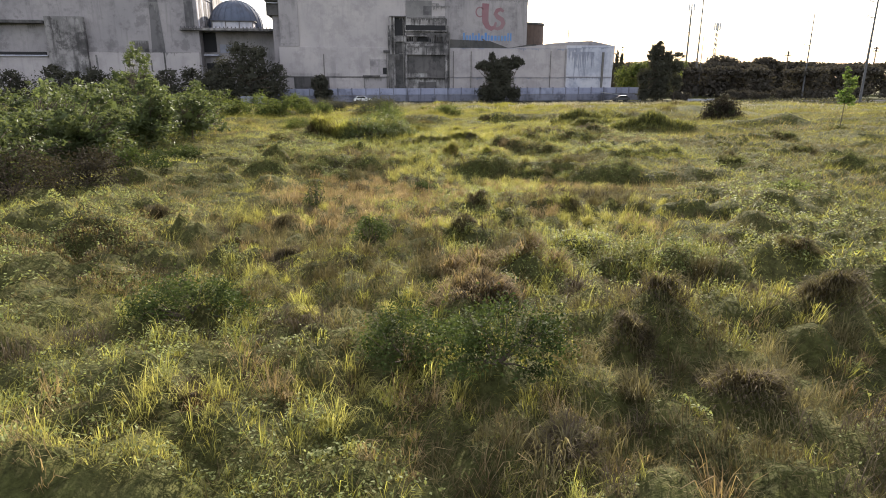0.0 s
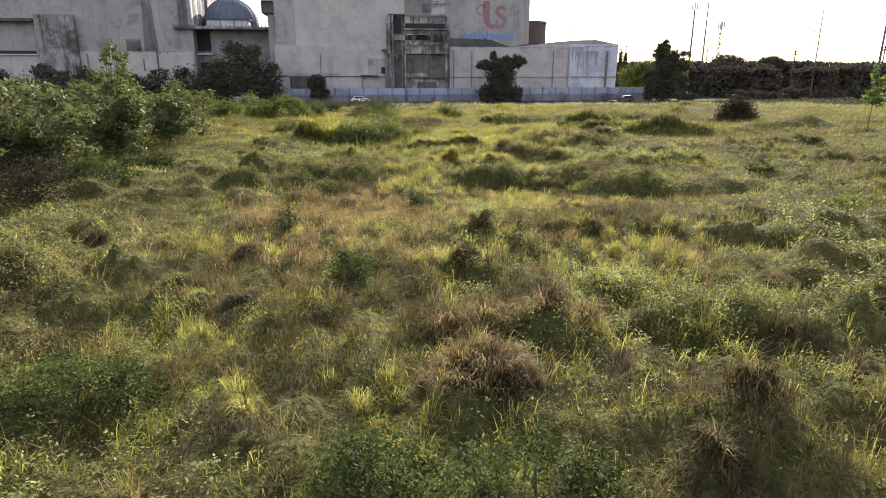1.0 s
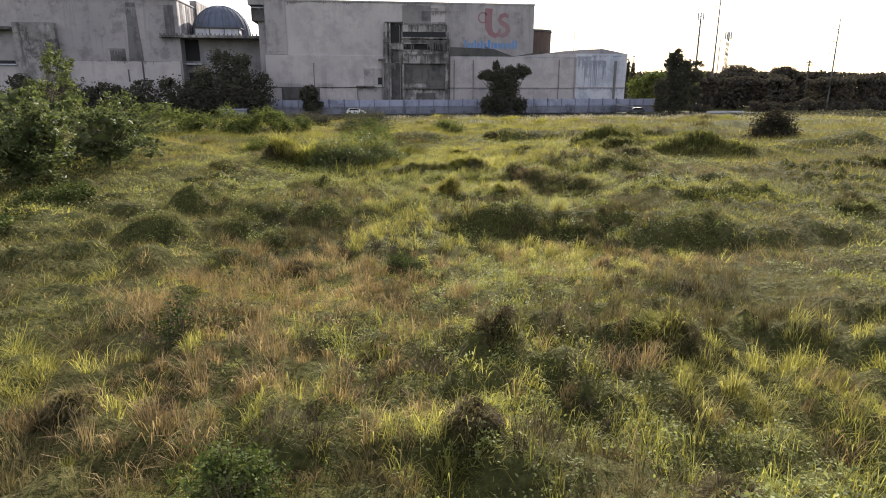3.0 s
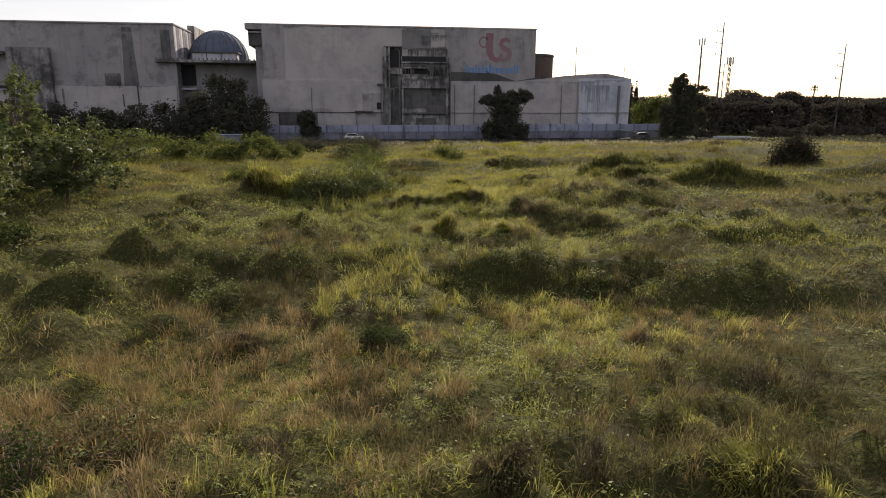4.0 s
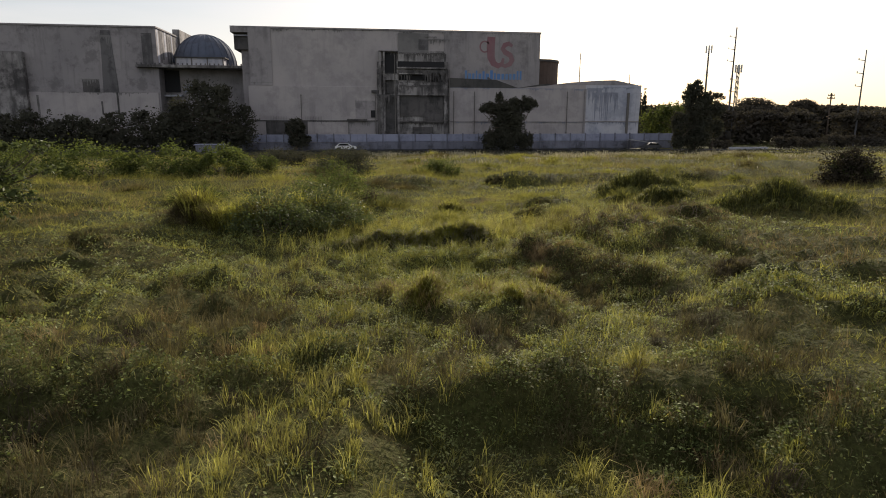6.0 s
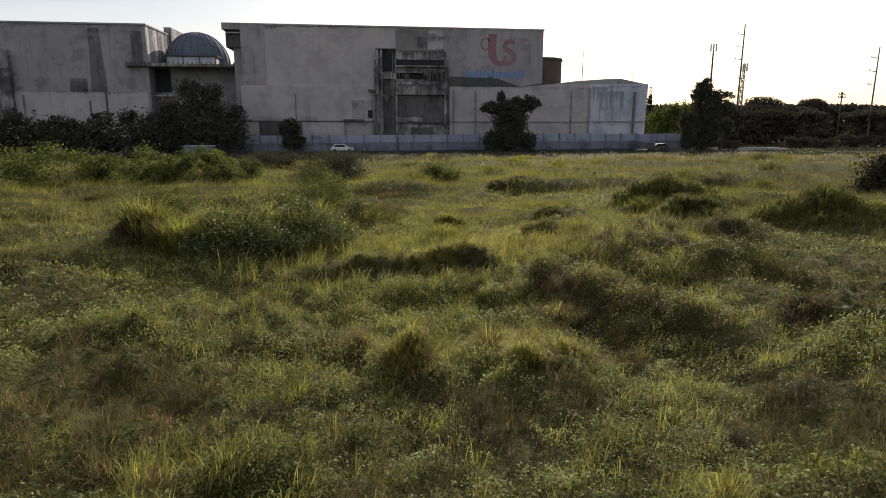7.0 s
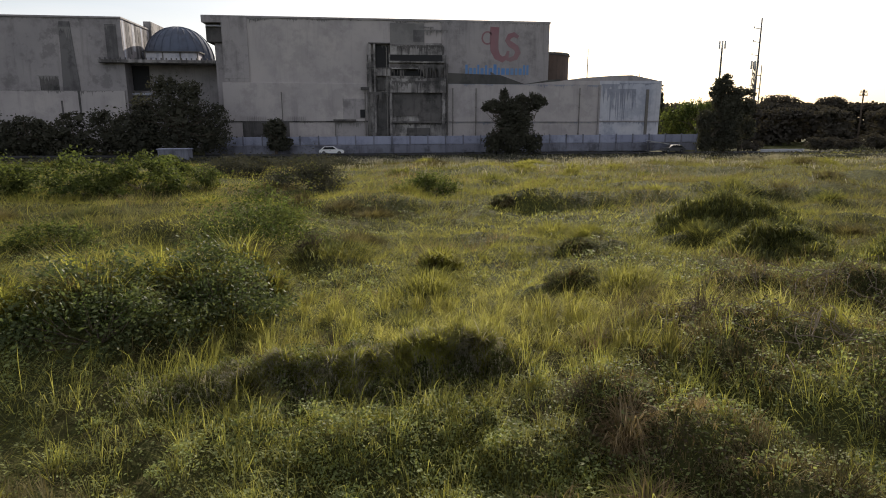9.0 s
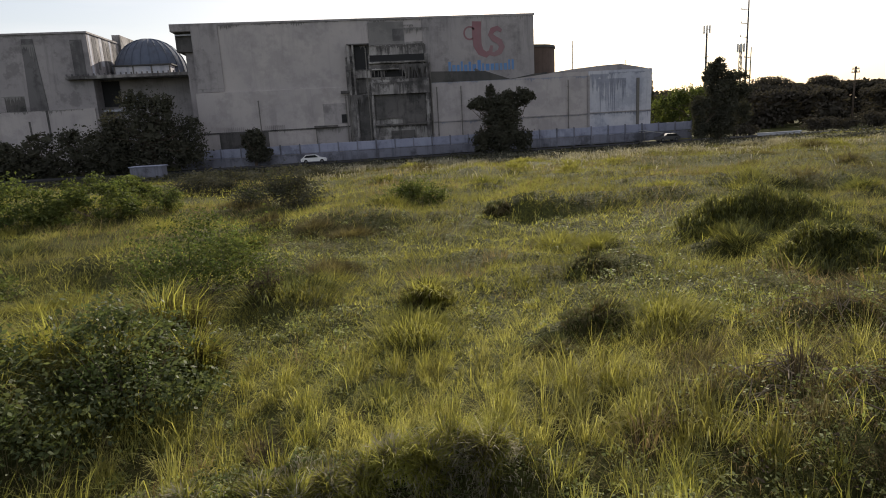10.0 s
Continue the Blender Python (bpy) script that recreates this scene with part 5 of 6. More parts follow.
CREEPER_COVER = (("leaves", 0.1, M_SHRUB, True), ("second_leaves", 0.42, M_VINE, True), ("grass", 0.3, M_GREEN, False))
DEAD_COVER = (("leaves", 0.16, M_WITHER_SHADE, True), ("second_leaves", 0.3, M_VINE, True), ("straw", 0.34, M_REED, False), ("grass", 0.2, M_DRY, False))
CREST_COVER = (("leaves", 0.12, M_SHRUB, True), ("second_leaves", 0.18, M_VINE, True), ("straw", 0.3, M_PLUME, False), ("grass", 0.35, M_SEDGE, False))
SMOOTH_COVER = (("grass", 0.75, M_SEDGE, False), ("straw", 0.25, M_GREEN, False))
for i, (mx_, my_, rx, ry, h) in enumerate(DARK_ROW):
    overgrown("creeper_mound", mx_, my_ - 0.1, rx * 1.1, ry * 0.95, int(1200 * rx * ry) + 1000, 0.065, DARK_COVER, "rounded hump of dark creeper and grass", i, bare=True)
for i, (mx_, my_, rx, ry, h) in enumerate(RIDGE):
    crest = my_ > 50
    overgrown("creeper_mound", mx_, my_ - 0.1, rx * 1.1, ry * 1.15, int((900 if rx > 2 else 1700) * rx * ry) + 1200, 0.065, CREST_COVER if crest else DEAD_COVER if mx_ > 11 else CREEPER_COVER,
              "crest overgrown with grey-brown weeds" if crest else "slope matted with straw and creeper" if mx_ > 11 else "slope matted with green creeper", 30 + i, bare=crest and mx_ > 7)
for i, (mx_, my_, rx, ry, cover, lb) in enumerate((
        (15.8, 50.0, 2.7, 1.5, DEAD_COVER, "swell matted with withered brown and green creeper"), (14.4, 51.8, 1.9, 1.1, DEAD_COVER, "swell matted with withered brown and green creeper"),
        (18.4, 54.8, 1.8, 1.1, DEAD_COVER, "swell matted with withered brown and green creeper"), (21.2, 54.2, 2.0, 1.1, DEAD_COVER, "swell matted with withered brown and green creeper"),
        (17.8, 48.4, 1.6, 1.0, DARK_COVER, "low hump of dark creeper"), (16.6, 41.0, 2.0, 0.9, CREEPER_COVER, "long low hump of bright creeper"), (19.8, 39.4, 2.4, 1.0, CREEPER_COVER, "long low hump of bright creeper"),
        (7.7, 15.2, 1.9, 1.0, DARK_COVER, "low hump of dark creeper"), (7.1, 17.4, 1.2, 0.9, CREEPER_COVER, "hump of green creeper"), (-8.7, 19.2, 2.0, 1.1, DEAD_COVER, "hump of withered creeper"),
        (-6.3, 16.2, 0.9, 0.7, DEAD_COVER, "hump of withered creeper"), (-1.5, 25.9, 1.0, 0.8, DEAD_COVER, "grey withered weed heap"), (3.8, 44.2, 0.9, 0.7, DEAD_COVER, "swell matted with withered brown and green creeper"),
        (27.6, 57.2, 3.5, 1.4, SMOOTH_COVER, "long smooth hump of dark grass"), (24.4, 66.2, 3.1, 1.6, SMOOTH_COVER, "smooth rounded hump of dark grass"), (23.2, 60.6, 1.9, 1.0, SMOOTH_COVER, "smooth low hump of dark grass"))):
    smooth = cover is SMOOTH_COVER
    overgrown("grass_mound" if smooth else "creeper_mound", mx_, my_, rx, ry, int(1500 * min(rx * ry, 3.2)) + 900, 0.16 if smooth else 0.07, cover, lb, 60 + i, "mound" if smooth else "creeper", "grass mounds" if smooth else "creeper mounds", cover is DEAD_COVER and my_ > 47)


def heap_tuft(x, y, r, h, n, green, dead, label, seed, droop=1.0, width=0.011, upright=0.0, fine=True):
    """A tussock: blades springing from a domed crown and arching over on all sides, old dead ones hanging below."""
    g = np.random.default_rng(seed + 300)
    z = float(height(x, y)) - 0.05
    ob = thing("grass_tussock", x, y, z, label, "grass tussock", "tussocks")
    for pn_, share, mt, hh in (("foliage", 0.55, green, 1.0), ("straw", 0.45, dead, 0.85)):
        k = int(n * share)
        heads = g.integers(6, 12)
        ha, hr, hl = g.uniform(0, 6.283, heads), r * 0.6 * np.sqrt(g.random(heads)), g.uniform(0.65, 1.25, heads)
        j = g.integers(0, heads, k)
        az = g.uniform(0, 6.283, k)
        rr = r * 0.42 * np.sqrt(g.random(k))
        px, py = hr[j] * np.cos(ha[j]) + rr * np.cos(az), 0.75 * hr[j] * np.sin(ha[j]) + rr * np.sin(az)
        away = np.hypot(px, py) / r
        lift = h * (0.36 - 0.26 * upright) * hl[j] * np.clip(1 - away ** 2, 0, 1) * g.random(k) ** 0.5
        roots = np.stack([px, py, height(x + px, y + py) - z - 0.04 + lift], -1)
        out = np.arctan2(py, px) + g.normal(0, 0.6, k)
        lean = (0.15 + 0.75 * away) * (1 - upright) + np.abs(g.normal(0, 0.15, k))
        me = blade_mesh(pn_, roots, out, hh * h * hl[j] * g.uniform(0.4, 0.95, k) * (1 + 0.5 * upright), width * g.uniform(0.6, 1.5, k), lean, g.uniform(0.6, 2.2, k) * droop * (1 - 0.5 * upright), mt, fine)
        tagged(piece(pn_, me, ob), kind="stuff")
    FOOTPRINTS.append((x, y, r * 0.75, r * 0.65))
    return ob


BROWN = "dark brown drooping grass tussock"
FIRST_TUSSOCKS = [
    (2.8, 7.4, 0.75, 0.6, BROWN), (6.4, 8.7, 1.05, 0.6, BROWN), (-2.7, 9.4, 0.55, 0.5, BROWN), (5.0, 10.2, 0.6, 0.5, BROWN), (6.1, 11.3, 1.1, 0.75, "large drooping brown grass tussock"),
    (10.2, 11.3, 1.1, 0.75, BROWN), (2.6, 12.9, 1.2, 0.6, "broad dry brown grass tussock"), (9.4, 12.9, 0.5, 0.5, BROWN), (12.3, 15.2, 0.8, 0.6, BROWN), (-2.3, 17.6, 0.55, 0.55, BROWN),
    (11.4, 17.9, 0.85, 0.65, BROWN), (6.3, 18.4, 0.6, 0.5, BROWN), (-3.8, 19.4, 0.7, 0.5, BROWN), (3.5, 20.2, 0.6, 0.42, BROWN), (-2.8, 21.8, 0.7, 0.5, BROWN),
    (4.5, 23.5, 0.7, 0.4, BROWN), (-7.8, 23.8, 0.7, 0.6, BROWN), (-0.2, 30.3, 0.7, 0.55, BROWN), (16.7, 43.8, 0.8, 0.7, BROWN),
]
NEXT_TUSSOCKS = [
    (-3.9, 55.0, 1.3, 0.7, BROWN), (11.3, 47.9, 0.42, 1.2, "straw-coloured tussock on a hump"), (-1.2, 12.6, 0.35, 0.5, "small yellow-green grass tussock"),
    (8.2, 23.2, 1.1, 0.5, "smooth grey-green grass tussock"), (8.3, 25.5, 0.8, 0.4, "smooth grey-green grass tussock"), (23.4, 36.0, 1.3, 0.8, "dull olive grass tussock"), (30.6, 38.9, 1.4, 0.9, "dull olive grass tussock"),
    (-4.8, 41.6, 1.3, 0.9, "dull olive grass tussock"), (9.5, 41.6, 0.8, 0.65, "dull olive grass tussock"), (36.8, 49.8, 1.7, 1.0, "dull olive grass tussock"), (-6.6, 51.0, 0.9, 0.9, "dull olive grass tussock"),
    (46.4, 55.2, 1.7, 1.2, "dull olive grass tussock"), (12.2, 56.2, 0.7, 0.55, "dark arching grass tussock"), (13.4, 57.0, 1.5, 0.5, "dark arching grass tussock"),
]
LATER_TUSSOCKS = [
    (9.7, 60.9, 1.05, 1.0, "upright dark reed-like clump"), (15.3, 62.2, 1.0, 0.7, "dark arching grass tussock"), (15.2, 75.0, 1.0, 0.8, "dark arching grass tussock"),
    (0.2, 54.2, 1.6, 1.6, "dark reed-like grass clump"), (2.6, 55.6, 1.5, 1.5, "dark reed-like grass clump"), (-1.8, 54.0, 1.2, 1.5, "dark reed-like grass clump"), (4.0, 56.2, 1.0, 1.3, "dark reed-like grass clump"),
    (1.4, 56.6, 1.5, 1.9, "dark reed-like grass clump"), (-3.2, 55.2, 1.3, 1.6, "dark reed-like grass clump"), (-0.9, 57.0, 1.5, 1.8, "dark reed-like grass clump"), (2.9, 58.4, 1.4, 1.7, "dark reed-like grass clump"),
]
SLOPE_TUSSOCKS = [(x, y, 0.85, 0.95, "tall arching grass clump on a slope") for x, y in ((9.2, 43.6), (8.1, 42.7), (10.1, 44.7), (7.0, 43.2), (5.6, 43.8), (11.0, 46.3), (8.8, 41.8), (10.0, 42.6), (6.2, 41.9))]
SLOPE_TUSSOCKS += [(x, y, 0.7, 0.85, "broad dry grass clump with long arching straw") for x, y in ((2.2, 15.7), (3.0, 15.3), (4.2, 15.2), (3.7, 16.2), (5.0, 14.9), (2.2, 13.4))]
SLOPE_TUSSOCKS += [(4.4 + 0.46 * i, 50.75 + 0.05 * i - 0.12 * (i % 2), 0.45, 0.3 + 0.03 * i, "grey-brown reed tussock on a crest") for i in range(12)]
for i, (tx, ty, r, h, lb) in enumerate(FIRST_TUSSOCKS + NEXT_TUSSOCKS + LATER_TUSSOCKS + SLOPE_TUSSOCKS):
    far = max(1.0, math.hypot(tx - 6, ty - min(43, max(0, ty - 9))) / 11)
    brown, straw, yellow, reed, crest = ("brown" in lb), ("straw" in lb or "broad dry" in lb), ("yellow" in lb), ("reed" in lb), ("crest" in lb)
    green = M_DRY if straw else M_GREEN if crest else M_REED if brown else M_YELLOW if yellow else M_GREEN if "smooth" in lb or "slope" in lb or reed else M_SEDGE
    # brown tussocks: dead withered blades, dark also to paint their shaded inside
    heap_tuft(tx, ty, r * 0.85, h * 0.8, int((1300 + 1700 * min(r, 1.4)) / far ** 0.5 * (0.6 if reed else 0.42 if "slope" in lb else 0.35 if "on a hump" in lb or "long arching" in lb else 0.7)), green, M_PLUME if crest else M_WITHER_SHADE if brown else M_DRY if "slope" in lb else M_REED if "long arching" in lb else M_DRY if straw else M_REED, lb, i, width=(0.017 if reed else 0.0135) * far, upright=0.65 if reed else 0.3 if "tall" in lb else 0.0)
# soft tussocks over the farther field
g = np.random.default_rng(77)
for i in range(70):
    ty = 54 + 60 * g.random()
    tx = 0.14 * ty + g.uniform(-0.6, 0.75) * (ty - 34)
    r = g.uniform(0.7, 1.5) * (0.6 + ty / 90)
    k = i % 4
    heap_tuft(tx, ty, r, g.uniform(0.6, 1.0), int((300 + 190 * r) * (2.0 if ty < 75 else 1.0)), (M_FAR, M_REED, M_FAR, M_SEDGE)[k], M_FAR if k != 1 else M_REED, ("soft green grass tussock", "dull olive grass tussock", "soft green grass tussock", "dark green grass tussock")[k], 900 + i, 0.9, 0.0011 * max(ty - 42, 12), 0.2, ty < 62)
for i in range(26):
    tx, ty = g.uniform(4, 66), g.uniform(112, 130)
    heap_tuft(tx, ty, g.uniform(1.2, 2.6), g.uniform(0.6, 1.0), 460, M_PLUME, M_PLUME, "pale plumed grass tussock near the fence", 1000 + i, 0.9, 0.075, 0.3, False)
# dead creeper stems sprawling over the withered swells
g = np.random.default_rng(55)
for cx, cy in ((18.4, 54.4), (15.8, 50.0), (20.6, 54.0), (14.4, 51.6)):
    bm = bmesh.new()
    for _ in range(30):
        a, l = g.uniform(0, 6.283), g.uniform(0.4, 1.1)
        x0, y0 = cx + g.normal(0, 0.9), cy + g.normal(0, 0.5)
        z0 = float(height(x0, y0)) + 0.15
        for s in range(3):
            x1, y1 = x0 + l / 3 * math.cos(a), y0 + l / 3 * math.sin(a)
            z1 = float(height(x1, y1)) + 0.22 + g.uniform(-0.04, 0.12)
            add_tube(bm, (x0, y0, z0), (x1, y1, z1), 0.012, 0.009, 4)
            x0, y0, z0, a = x1, y1, z1, a + g.normal(0, 0.5)
    tagged(part("dead_creeper", bm, M_DEAD), "tangle of pale dead creeper stems on a hump", "creeper", "dead creepers")

# ---- the grass itself ----
X0, X1, Y0, Y1 = -75, 125, 3, 147
cx, cy = np.meshgrid(np.arange(X0, X1), np.arange(Y0, Y1))
cx, cy = cx.ravel() + 0.5, cy.ravel() + 0.5
# nearest distance from which each square metre is seen along a straight line over the field
near = np.full(len(cx), 1e9)
for s in np.linspace(0, 1, 30):
    ex, ey = 7.9 * s, 43.3 * s
    dx, dy = cx - ex, cy - ey
    ahead, across = dx * 0.13 + dy * 0.99, dx * 0.99 - dy * 0.13
    ok = (ahead > 6.2) & (np.abs(across) < 0.76 * ahead + 1.5)
    near = np.where(ok, np.minimum(near, np.hypot(ahead, across)), near)
seen = near < 1e8
cx, cy, near = cx[seen], cy[seen], near[seen]
DENSITY = 250.0
per = (np.minimum(DENSITY, DENSITY * (8.5 / near) ** 1.35) + 2.0) * np.clip(0.4 + near / 45, 1.0, 1.7)
heads = rng.poisson(np.clip(6.5 * (9.0 / near) ** 0.9, 1.3, 6.5))
hx_, hy_, hn = np.repeat(cx, heads), np.repeat(cy, heads), np.repeat(near, heads)
hx_, hy_ = hx_ + rng.uniform(-0.5, 0.5, len(hx_)), hy_ + rng.uniform(-0.5, 0.5, len(hy_))
open_ = np.ones(len(hx_), bool)
for fx, fy, frx, fry in FOOTPRINTS:
    open_ &= (((hx_ - fx) / frx) ** 2 + ((hy_ - fy) / fry) ** 2 > 1.0) | (rng.random(len(hx_)) < 0.3)
open_ &= hy_ < 118 + 6 * fbm(hx_, hy_, 9.0, 2, 9.0)
hx_, hy_, hn = hx_[open_], hy_[open_], hn[open_]
hs = np.exp(rng.normal(0, 0.45, len(hx_))) * (1 - 0.25 * lawn(hx_, hy_))
hs = np.clip(hs, 0.45, 1.55)
hp = np.repeat(per / np.maximum(heads, 1), heads)[open_]
dry = fbm(hx_, hy_, 5.0, 3, 71.0)
lush = fbm(hx_, hy_, 7.0, 3, 131.0) + 0.08 * (hy_ > 46) + 0.07 * (hy_ > 60) + 0.12 * np.exp(-(((hx_ - 9) / 6) ** 2 + ((hy_ - 55) / 3.5) ** 2))
creep = fbm(hx_, hy_, 6.0, 3, 211.0) - 0.1 * np.exp(-(((hx_ - 9) / 6) ** 2 + ((hy_ - 55) / 3.5) ** 2))
glade = np.exp(-(((hx_ - 9) / 6) ** 2 + ((hy_ - 55) / 4) ** 2))  # a clear glade of short bright grass
dull = fbm(hx_, hy_, 4.5, 3, 517.0) - 0.2 * glade
matted = np.clip(1.3 - np.hypot((hx_ - 7) / 12, (hy_ - 43.5) / 6.5), 0, 0.5) * 2  # a wide mat of creeper below the ridge
creep, dry, dull = creep + 0.085 * matted, dry - 0.05 * matted, dull - 0.04 * matted
gold = np.exp(-(((hx_ + 1) / 5) ** 2 + ((hy_ - 35) / 6) ** 2))  # a sunnier stretch of taller golden grass
creep, lush, dry = creep - 0.07 * gold, lush + 0.06 * gold, dry + 0.05 * gold
# plots of known growth: x, y, radius, what is more there
NEAR_PLOTS = [
    (10.0, 26.6, 2.4, "dull"), (13.0, 28.4, 2.4, "dull"), (9.6, 27.2, 2.0, "dull"), (12.0, 25.6, 2.4, "dull"), (8.6, 24.4, 2.0, "dry"), (0.4, 23.6, 1.8, "dry"), (-2.0, 14.0, 1.6, "dull"), (-5.5, 17.5, 2.2, "dull"), (0.5, 16.6, 1.4, "dull"),
    (9.0, 25.0, 2.5, "dull"), (11.5, 27.0, 2.2, "dull"), (6.0, 24.0, 2.0, "dull"), (1.2, 25.6, 2.0, "dry"),
    (3.6, 23.5, 1.6, "dry"), (6.0, 25.0, 1.8, "dry"), (11.5, 24.0, 1.6, "dry"), (-3.0, 27.0, 1.6, "dry"), (4.0, 12.6, 1.3, "dry"), (-5.0, 19.5, 1.6, "dry"),
    (5.0, 7.3, 1.5, "dull"), (7.0, 9.0, 2, "dull"), (-4.5, 9.4, 1.3, "dull"), (5.3, 9.8, 2, "dull"), (12, 12, 3, "dull"), (-1.0, 13.0, 3.5, "creep"), (-4, 16, 3, "creep"), (6.0, 19.0, 3, "creep"),
    (-2.6, 21.2, 1.7, "dry"), (1.0, 22.0, 3, "creep"), (2, 24.5, 2.5, "creep"), (15.7, 26.8, 3, "dry"), (7.8, 27.6, 2.4, "dry"), (0.0, 28.0, 2.6, "dry"), (0.5, 31.5, 3, "dull"), (12, 33, 4, "lush"),
    # dull plots by these humps darken the grass to stand for shade
    (6.0, 33.5, 4, "lush"), (-1.5, 34.0, 2.6, "dull"), (-6, 34, 3, "dull"), (13.5, 35.4, 3.5, "dull"), (8.5, 35.8, 3, "dull"), (-3, 36, 3, "dull"), (8.0, 38.5, 4, "creep"),
]
FAR_PLOTS = [
    (1.0, 41.5, 2.5, "dull"), (-1.0, 43.0, 2.0, "dull"), (3.2, 41.0, 2.0, "dull"),
    (14.0, 40.0, 5, "creep"), (2.2, 41.4, 3, "creep"), (-2.0, 42.3, 3, "creep"), (5.4, 43.0, 3, "creep"), (12.0, 44.0, 3, "creep"), (16.5, 45.0, 4, "creep"), (3.0, 46.0, 2, "dull"), (-1, 46.5, 2.5, "dull"),
    (7.0, 47.0, 3, "creep"), (15.0, 47.6, 2.5, "dull"), (17.0, 50.0, 4, "creep"), (16.0, 51.0, 3, "dull"), (6.0, 52.5, 2.5, "lush"), (12.0, 53.0, 4, "lush"), (8.0, 54.5, 3, "lush"), (9.0, 55.0, 4, "lush"),
    (15.0, 57.0, 5, "lush"), (-9, 58, 5, "lush"), (24.0, 60, 8, "lush"), (5.0, 60, 4, "lush"), (14, 66, 6, "lush"), (6, 72, 6, "lush"), (20, 72, 6, "lush"),
]
for px_, py_, r, what in NEAR_PLOTS + FAR_PLOTS:
    w = 0.09 * np.exp(-(((hx_ - px_) / r) ** 2 + ((hy_ - py_) / r) ** 2))
    if what == "dry":
        dry = dry + w * 1.9
    elif what == "creep":
        creep, dry = creep + w * 1.7, dry - w * 0.6
    elif what == "dull":
        dull, creep = dull + w * 2.8, creep - w
    else:
        lush, dry = lush + w, dry - w
k = len(hx_)
lush, dull, dry = lush + 0.15 * lawn(hx_, hy_) - 0.16 * np.clip((hx_ - 18) / 8, 0, 1) * (hy_ > 38), dull - 0.2 * lawn(hx_, hy_), dry + 0.015 + 0.025 * (hy_ < 34)
dry, dull = dry - 0.06 * (hn > 24), dull - 0.13 * (hn > 20) - 0.08 * (hy_ > 60) + 0.12 * np.clip((hx_ - 18) / 8, 0, 1)
lush = lush + 0.05 * np.clip((hy_ - 22) / 4, 0, 1) * np.clip((48 - hy_) / 4, 0, 1)
kind = np.where(lush + rng.normal(0, 0.09, k) > 0.445, 0, 1)
kind = np.where(dry + rng.normal(0, 0.09, k) > 0.66, 2, kind)
kind = np.where(dull + rng.normal(0, 0.09, k) > 0.615, 4, kind)
kind = np.where((creep + rng.normal(0, 0.08, k) > 0.515) & (hn < 32), 3, kind)
kind = np.where((rng.random(k) < np.where(hy_ < 24, 0.15, 0.04)) & (hn < 20) & (kind < 2), 2, kind)  # straw stands everywhere among the green
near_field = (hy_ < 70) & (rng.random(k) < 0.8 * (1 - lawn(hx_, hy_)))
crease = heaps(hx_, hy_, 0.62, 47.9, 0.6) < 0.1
kind = np.where(near_field & crease & (rng.random(k) < np.where(hy_ < 26, 0.34, 0.2)), 5, kind)  # dead-grass brown in the creases stands for their shade
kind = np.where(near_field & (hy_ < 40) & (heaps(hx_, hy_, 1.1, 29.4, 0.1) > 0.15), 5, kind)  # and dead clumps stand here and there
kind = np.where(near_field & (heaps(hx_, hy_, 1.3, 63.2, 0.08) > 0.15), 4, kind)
wind = fbm(hx_, hy_, 4.0, 2, 401.0) * 6.0 - 2.6


def sward(name, code, material, label, base, droop, share):
    """Tussocks of one kind of grass, each a mop of blades arching out from its root."""
    for lo, hi in ((0, 12.5), (12.5, 17), (17, 1e9)):
        t = np.flatnonzero((kind == code) & (hn >= lo) & (hn < hi))
        nb = rng.poisson(0.85 * hp[t] * hs[t] * share * (1 + 0.9 * glade[t]) * np.where(hn[t] > 22, 1.05, 1.0))
        t = np.repeat(t, nb)
        n = len(t)
        if not n:
            continue
        d, s = hn[t], hs[t]
        spread = np.maximum(1.0, (d / 10.0) ** 0.75)
        ra, rr = rng.uniform(0, 6.283, n), np.sqrt(rng.random(n)) * (0.15 + np.clip(0.012 * (d - 13), 0, 0.24)) * s * spread
        x, y = hx_[t] + rr * np.cos(ra), hy_[t] + rr * np.sin(ra)
        roots = np.stack([x, y, height(x, y) - 0.04 + 0.16 * s * np.clip(1 - (rr / (0.15 * s * spread)) ** 2, 0, 1) * rng.random(n)], -1)
        az = np.where(rng.random(n) < 0.6, ra + rng.normal(0, 0.5, n), wind[t] + rng.normal(0, 0.7, n))
        tall = np.clip((y - 46) / 8, 0, 1) * (1 - 0.4 * lawn(x, y))  # ranker growth farther out
        L = base * s * rng.uniform(0.45, 1.25, n) * np.maximum(np.clip(0.7 + d / 32, 1.0, 2.0), 1 + 1.15 * tall) * np.where(y > 100, 0.75, 1.0)
        lush_near = np.clip((17 - d) / 4, 0, 1)  # long hay-like blades laid over
        L = L * (1 + 0.38 * lush_near)
        W = (0.0118 - 0.0022 * lush_near) * rng.uniform(0.5, 1.5, n) * np.where(d > 22, np.minimum(d / 17.0, 1.35 + d / 60.0), np.maximum(1, d / 12.5))
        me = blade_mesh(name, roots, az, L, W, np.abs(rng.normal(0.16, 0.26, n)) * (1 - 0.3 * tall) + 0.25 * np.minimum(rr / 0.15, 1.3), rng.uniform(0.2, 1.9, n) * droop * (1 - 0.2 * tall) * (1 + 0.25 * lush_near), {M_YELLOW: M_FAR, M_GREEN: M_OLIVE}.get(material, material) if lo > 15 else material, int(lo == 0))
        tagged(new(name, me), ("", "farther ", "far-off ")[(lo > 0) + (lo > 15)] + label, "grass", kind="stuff")


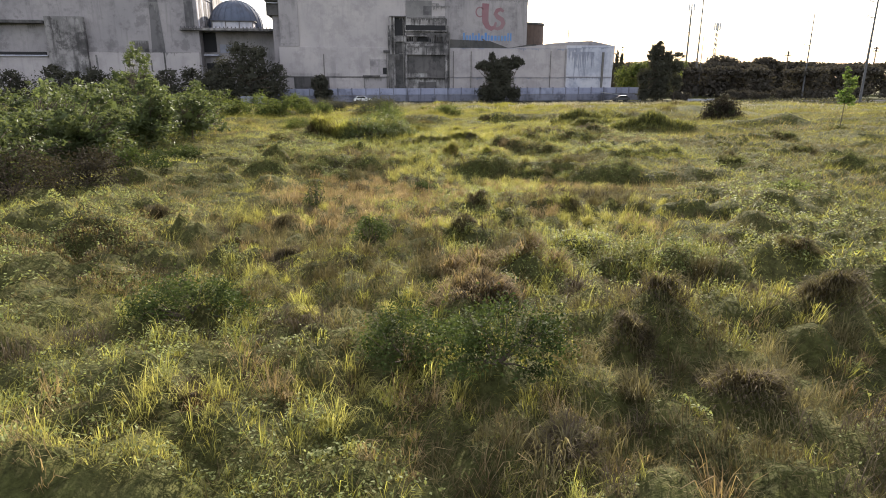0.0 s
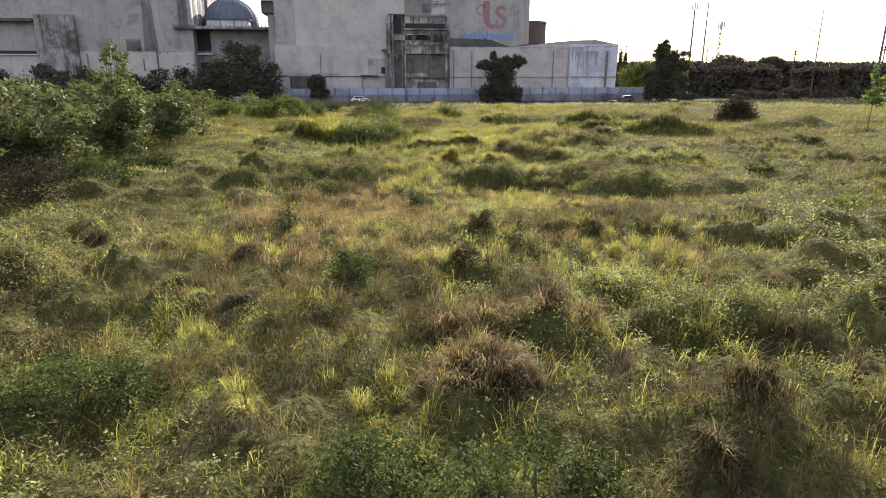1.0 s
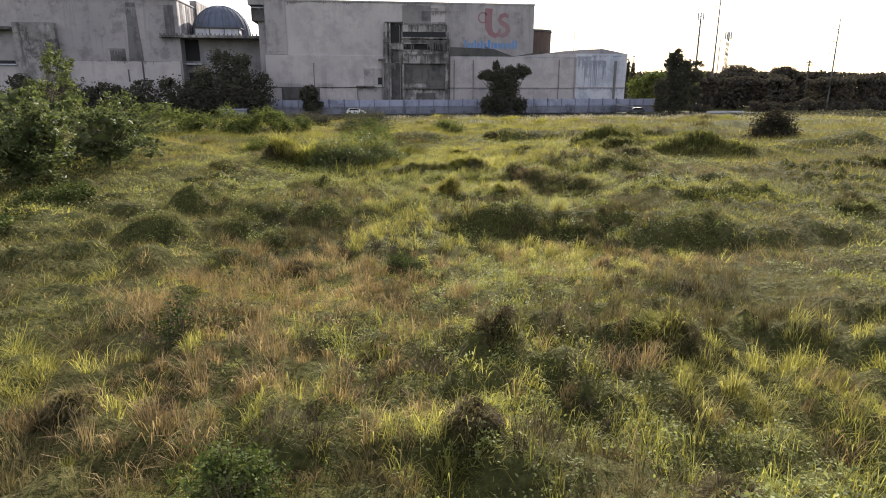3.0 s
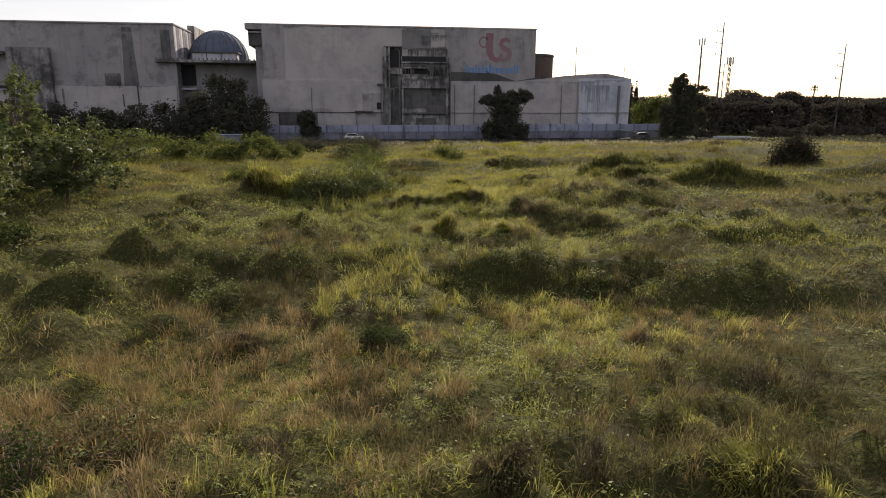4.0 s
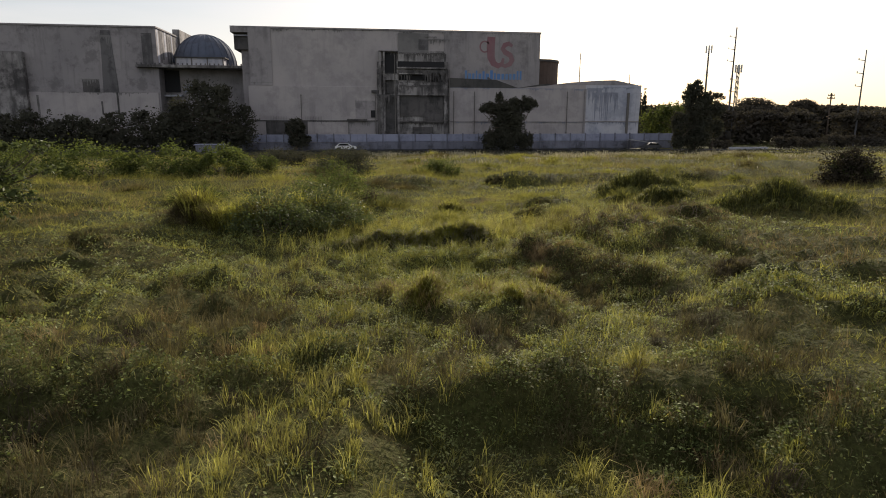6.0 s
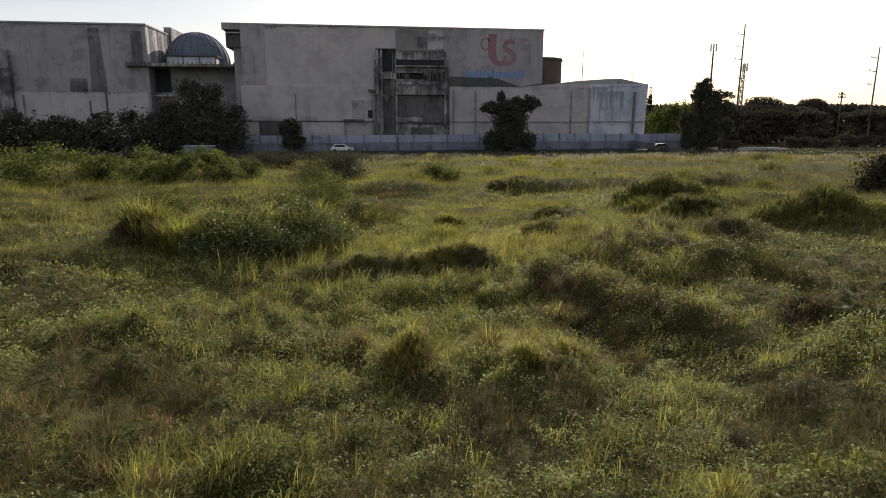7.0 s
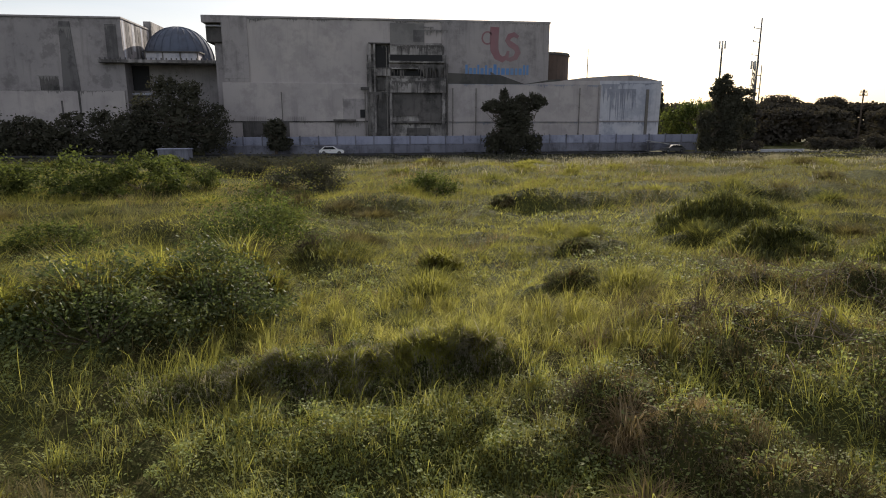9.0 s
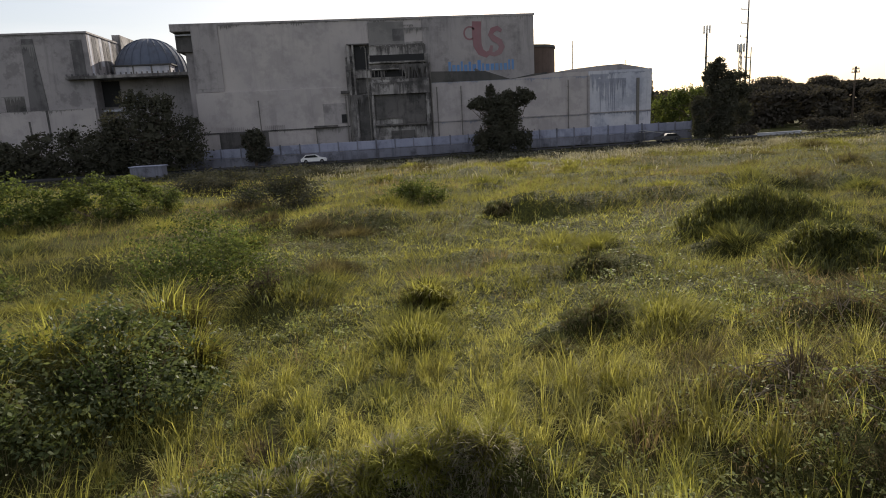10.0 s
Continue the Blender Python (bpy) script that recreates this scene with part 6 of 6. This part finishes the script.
sward("sunny_grass", 0, M_YELLOW, "yellow-green grass shining in low sun", 0.26, 0.95, 1.4)
sward("green_grass", 1, M_GREEN, "tangled green grass over the field", 0.25, 1.0, 1.4)
sward("dry_grass", 2, M_DRY, "dry straw-brown grass with arching blades", 0.31, 1.05, 1.2)
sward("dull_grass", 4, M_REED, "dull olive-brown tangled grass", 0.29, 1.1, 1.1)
sward("dead_grass", 5, M_WITHER_SHADE, "dark brown dead grass, also darkening hollows as shade", 0.24, 1.2, 1.1)
sward("green_grass", 3, M_GREEN, "green grass blades poking through low creeper", 0.28, 1.0, 0.5)
# short tangle that covers the soil between the tussocks
near_c = np.arange(len(near))
fc = np.repeat(near_c, rng.poisson(np.minimum(280, 280 * (9.5 / near[near_c]) ** 1.9) + 1.5))
n = len(fc)
x, y = cx[fc] + rng.uniform(-0.5, 0.5, n), cy[fc] + rng.uniform(-0.5, 0.5, n)
open_ = np.ones(n, bool)
for fx, fy, frx, fry in FOOTPRINTS:
    open_ &= (((x - fx) / frx) ** 2 + ((y - fy) / fry) ** 2 > 1.0) | (rng.random(n) < 0.2)
x, y, fc = x[open_], y[open_], fc[open_]
n = len(x)
mat = fbm(x, y, 3.0, 3, 77.0) + rng.normal(0, 0.06, n) - 0.15 * np.exp(-(((x - 9) / 6) ** 2 + ((y - 55) / 4) ** 2))
# darker mat near by and in creases, painting the shade between tussocks
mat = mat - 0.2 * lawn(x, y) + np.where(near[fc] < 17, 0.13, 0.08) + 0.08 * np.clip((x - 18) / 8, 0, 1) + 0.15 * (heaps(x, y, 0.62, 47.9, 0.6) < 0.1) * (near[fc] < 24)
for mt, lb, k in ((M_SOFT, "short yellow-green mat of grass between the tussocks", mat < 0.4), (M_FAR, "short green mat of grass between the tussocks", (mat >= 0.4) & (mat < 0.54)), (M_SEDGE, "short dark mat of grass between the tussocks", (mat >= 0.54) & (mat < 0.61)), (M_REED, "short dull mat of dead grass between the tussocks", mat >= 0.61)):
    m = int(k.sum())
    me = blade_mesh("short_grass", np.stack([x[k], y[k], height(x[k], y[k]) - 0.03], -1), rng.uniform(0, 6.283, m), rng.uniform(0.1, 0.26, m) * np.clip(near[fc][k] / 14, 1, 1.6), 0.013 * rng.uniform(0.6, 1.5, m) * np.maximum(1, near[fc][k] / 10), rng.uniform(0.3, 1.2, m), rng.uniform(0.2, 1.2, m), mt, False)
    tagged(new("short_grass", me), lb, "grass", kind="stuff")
# creeper mats, and small weed leaves among all the near grass
t = np.flatnonzero((kind == 3) | (hn < 22))
t = np.repeat(t, rng.poisson(hp[t] * np.where(kind[t] == 3, np.where(hn[t] < 14, 1.05, 0.8) * (1 + 0.35 * matted[t]), 0.02)))
n = len(t)
ra, rr = rng.uniform(0, 6.283, n), np.sqrt(rng.random(n)) * 0.38 * hs[t]
x, y = hx_[t] + rr * np.cos(ra), hy_[t] + rr * np.sin(ra)
cpts = np.stack([x, y, height(x, y) + (0.03 + 0.26 * np.sqrt(rng.random(n))) * hs[t] * (1 - 0.75 * (rr / 0.5) ** 2)], -1)
for lo, hi, size in ((0, 14, 0.058), (14, 33, 0.09)):
    k = (hn[t] >= lo) & (hn[t] < hi)
    if k.sum():
        tagged(new("creeper", leaf_mesh("creeper", cpts[k], size, M_VINE, 0.35, 1.7, 11 + lo, True)), "low green creeper leaves covering the ground", "creeper", kind="stuff")
# thickets of tall weeds across the far edge of the field
for i, (tx, ty, rx, rz) in enumerate(((-34, 90, 6, 3.2), (-26, 85, 5.5, 3.3), (-19, 82, 5, 3.0), (-13.2, 82.5, 3.8, 2.6), (-8.4, 83.4, 3.0, 2.3), (-9.5, 93, 1.8, 1.7), (-5.5, 108, 5.5, 1.5), (1.5, 109, 5, 1.5), (-44, 103, 6, 3.0), (-50, 78, 6, 3.0))):
    bush("weed_thicket", tx, ty, rx, 2.4, rz, 5200, 0.22, M_SHRUB if i not in (6, 7) else M_TREE, "dense thicket of tall leafy weeds", "thicket", 60, 0.12, 200 + i, "weed thickets", low=0.02)
# low weeds on the verge between field and road, dark colour standing for shade
n = 36000
vx, vy = rng.uniform(-70, 125, n), rng.uniform(119, 147.5, n)
lump = fbm(vx, vy, 3.5, 3, 303.0)
keep = lump + rng.normal(0, 0.05, n) > 0.4
vx, vy, lump = vx[keep], vy[keep], lump[keep]
vz = height(vx, vy) + rng.random(len(vx)) * (0.15 + 1.1 * np.clip(lump - 0.42, 0, 1))
tagged(new("verge_weeds", leaf_mesh("verge_weeds", np.stack([vx, vy, vz], -1), 0.5, M_TREE, 0.1, 1.7, 31, True)), "low roadside verge weeds coloured dark as in shade", "weeds", kind="stuff")
n = 14000
rx_, ry_ = rng.uniform(2, 80, n), rng.normal(114, 11, n)
keep = fbm(rx_, ry_, 4.0, 3, 44.0) > 0.54
rx_, ry_ = rx_[keep], ry_[keep]
n = len(rx_)
me = blade_mesh("plume_grass", np.stack([rx_, ry_, height(rx_, ry_)], -1), rng.uniform(0, 6.283, n), rng.uniform(0.5, 1.1, n), np.full(n, 0.07), rng.uniform(0.1, 0.7, n), rng.uniform(0.5, 1.8, n), M_PLUME)
tagged(new("plume_grass", me), "pale plumed grass in front of the fence", "grass", kind="stuff")
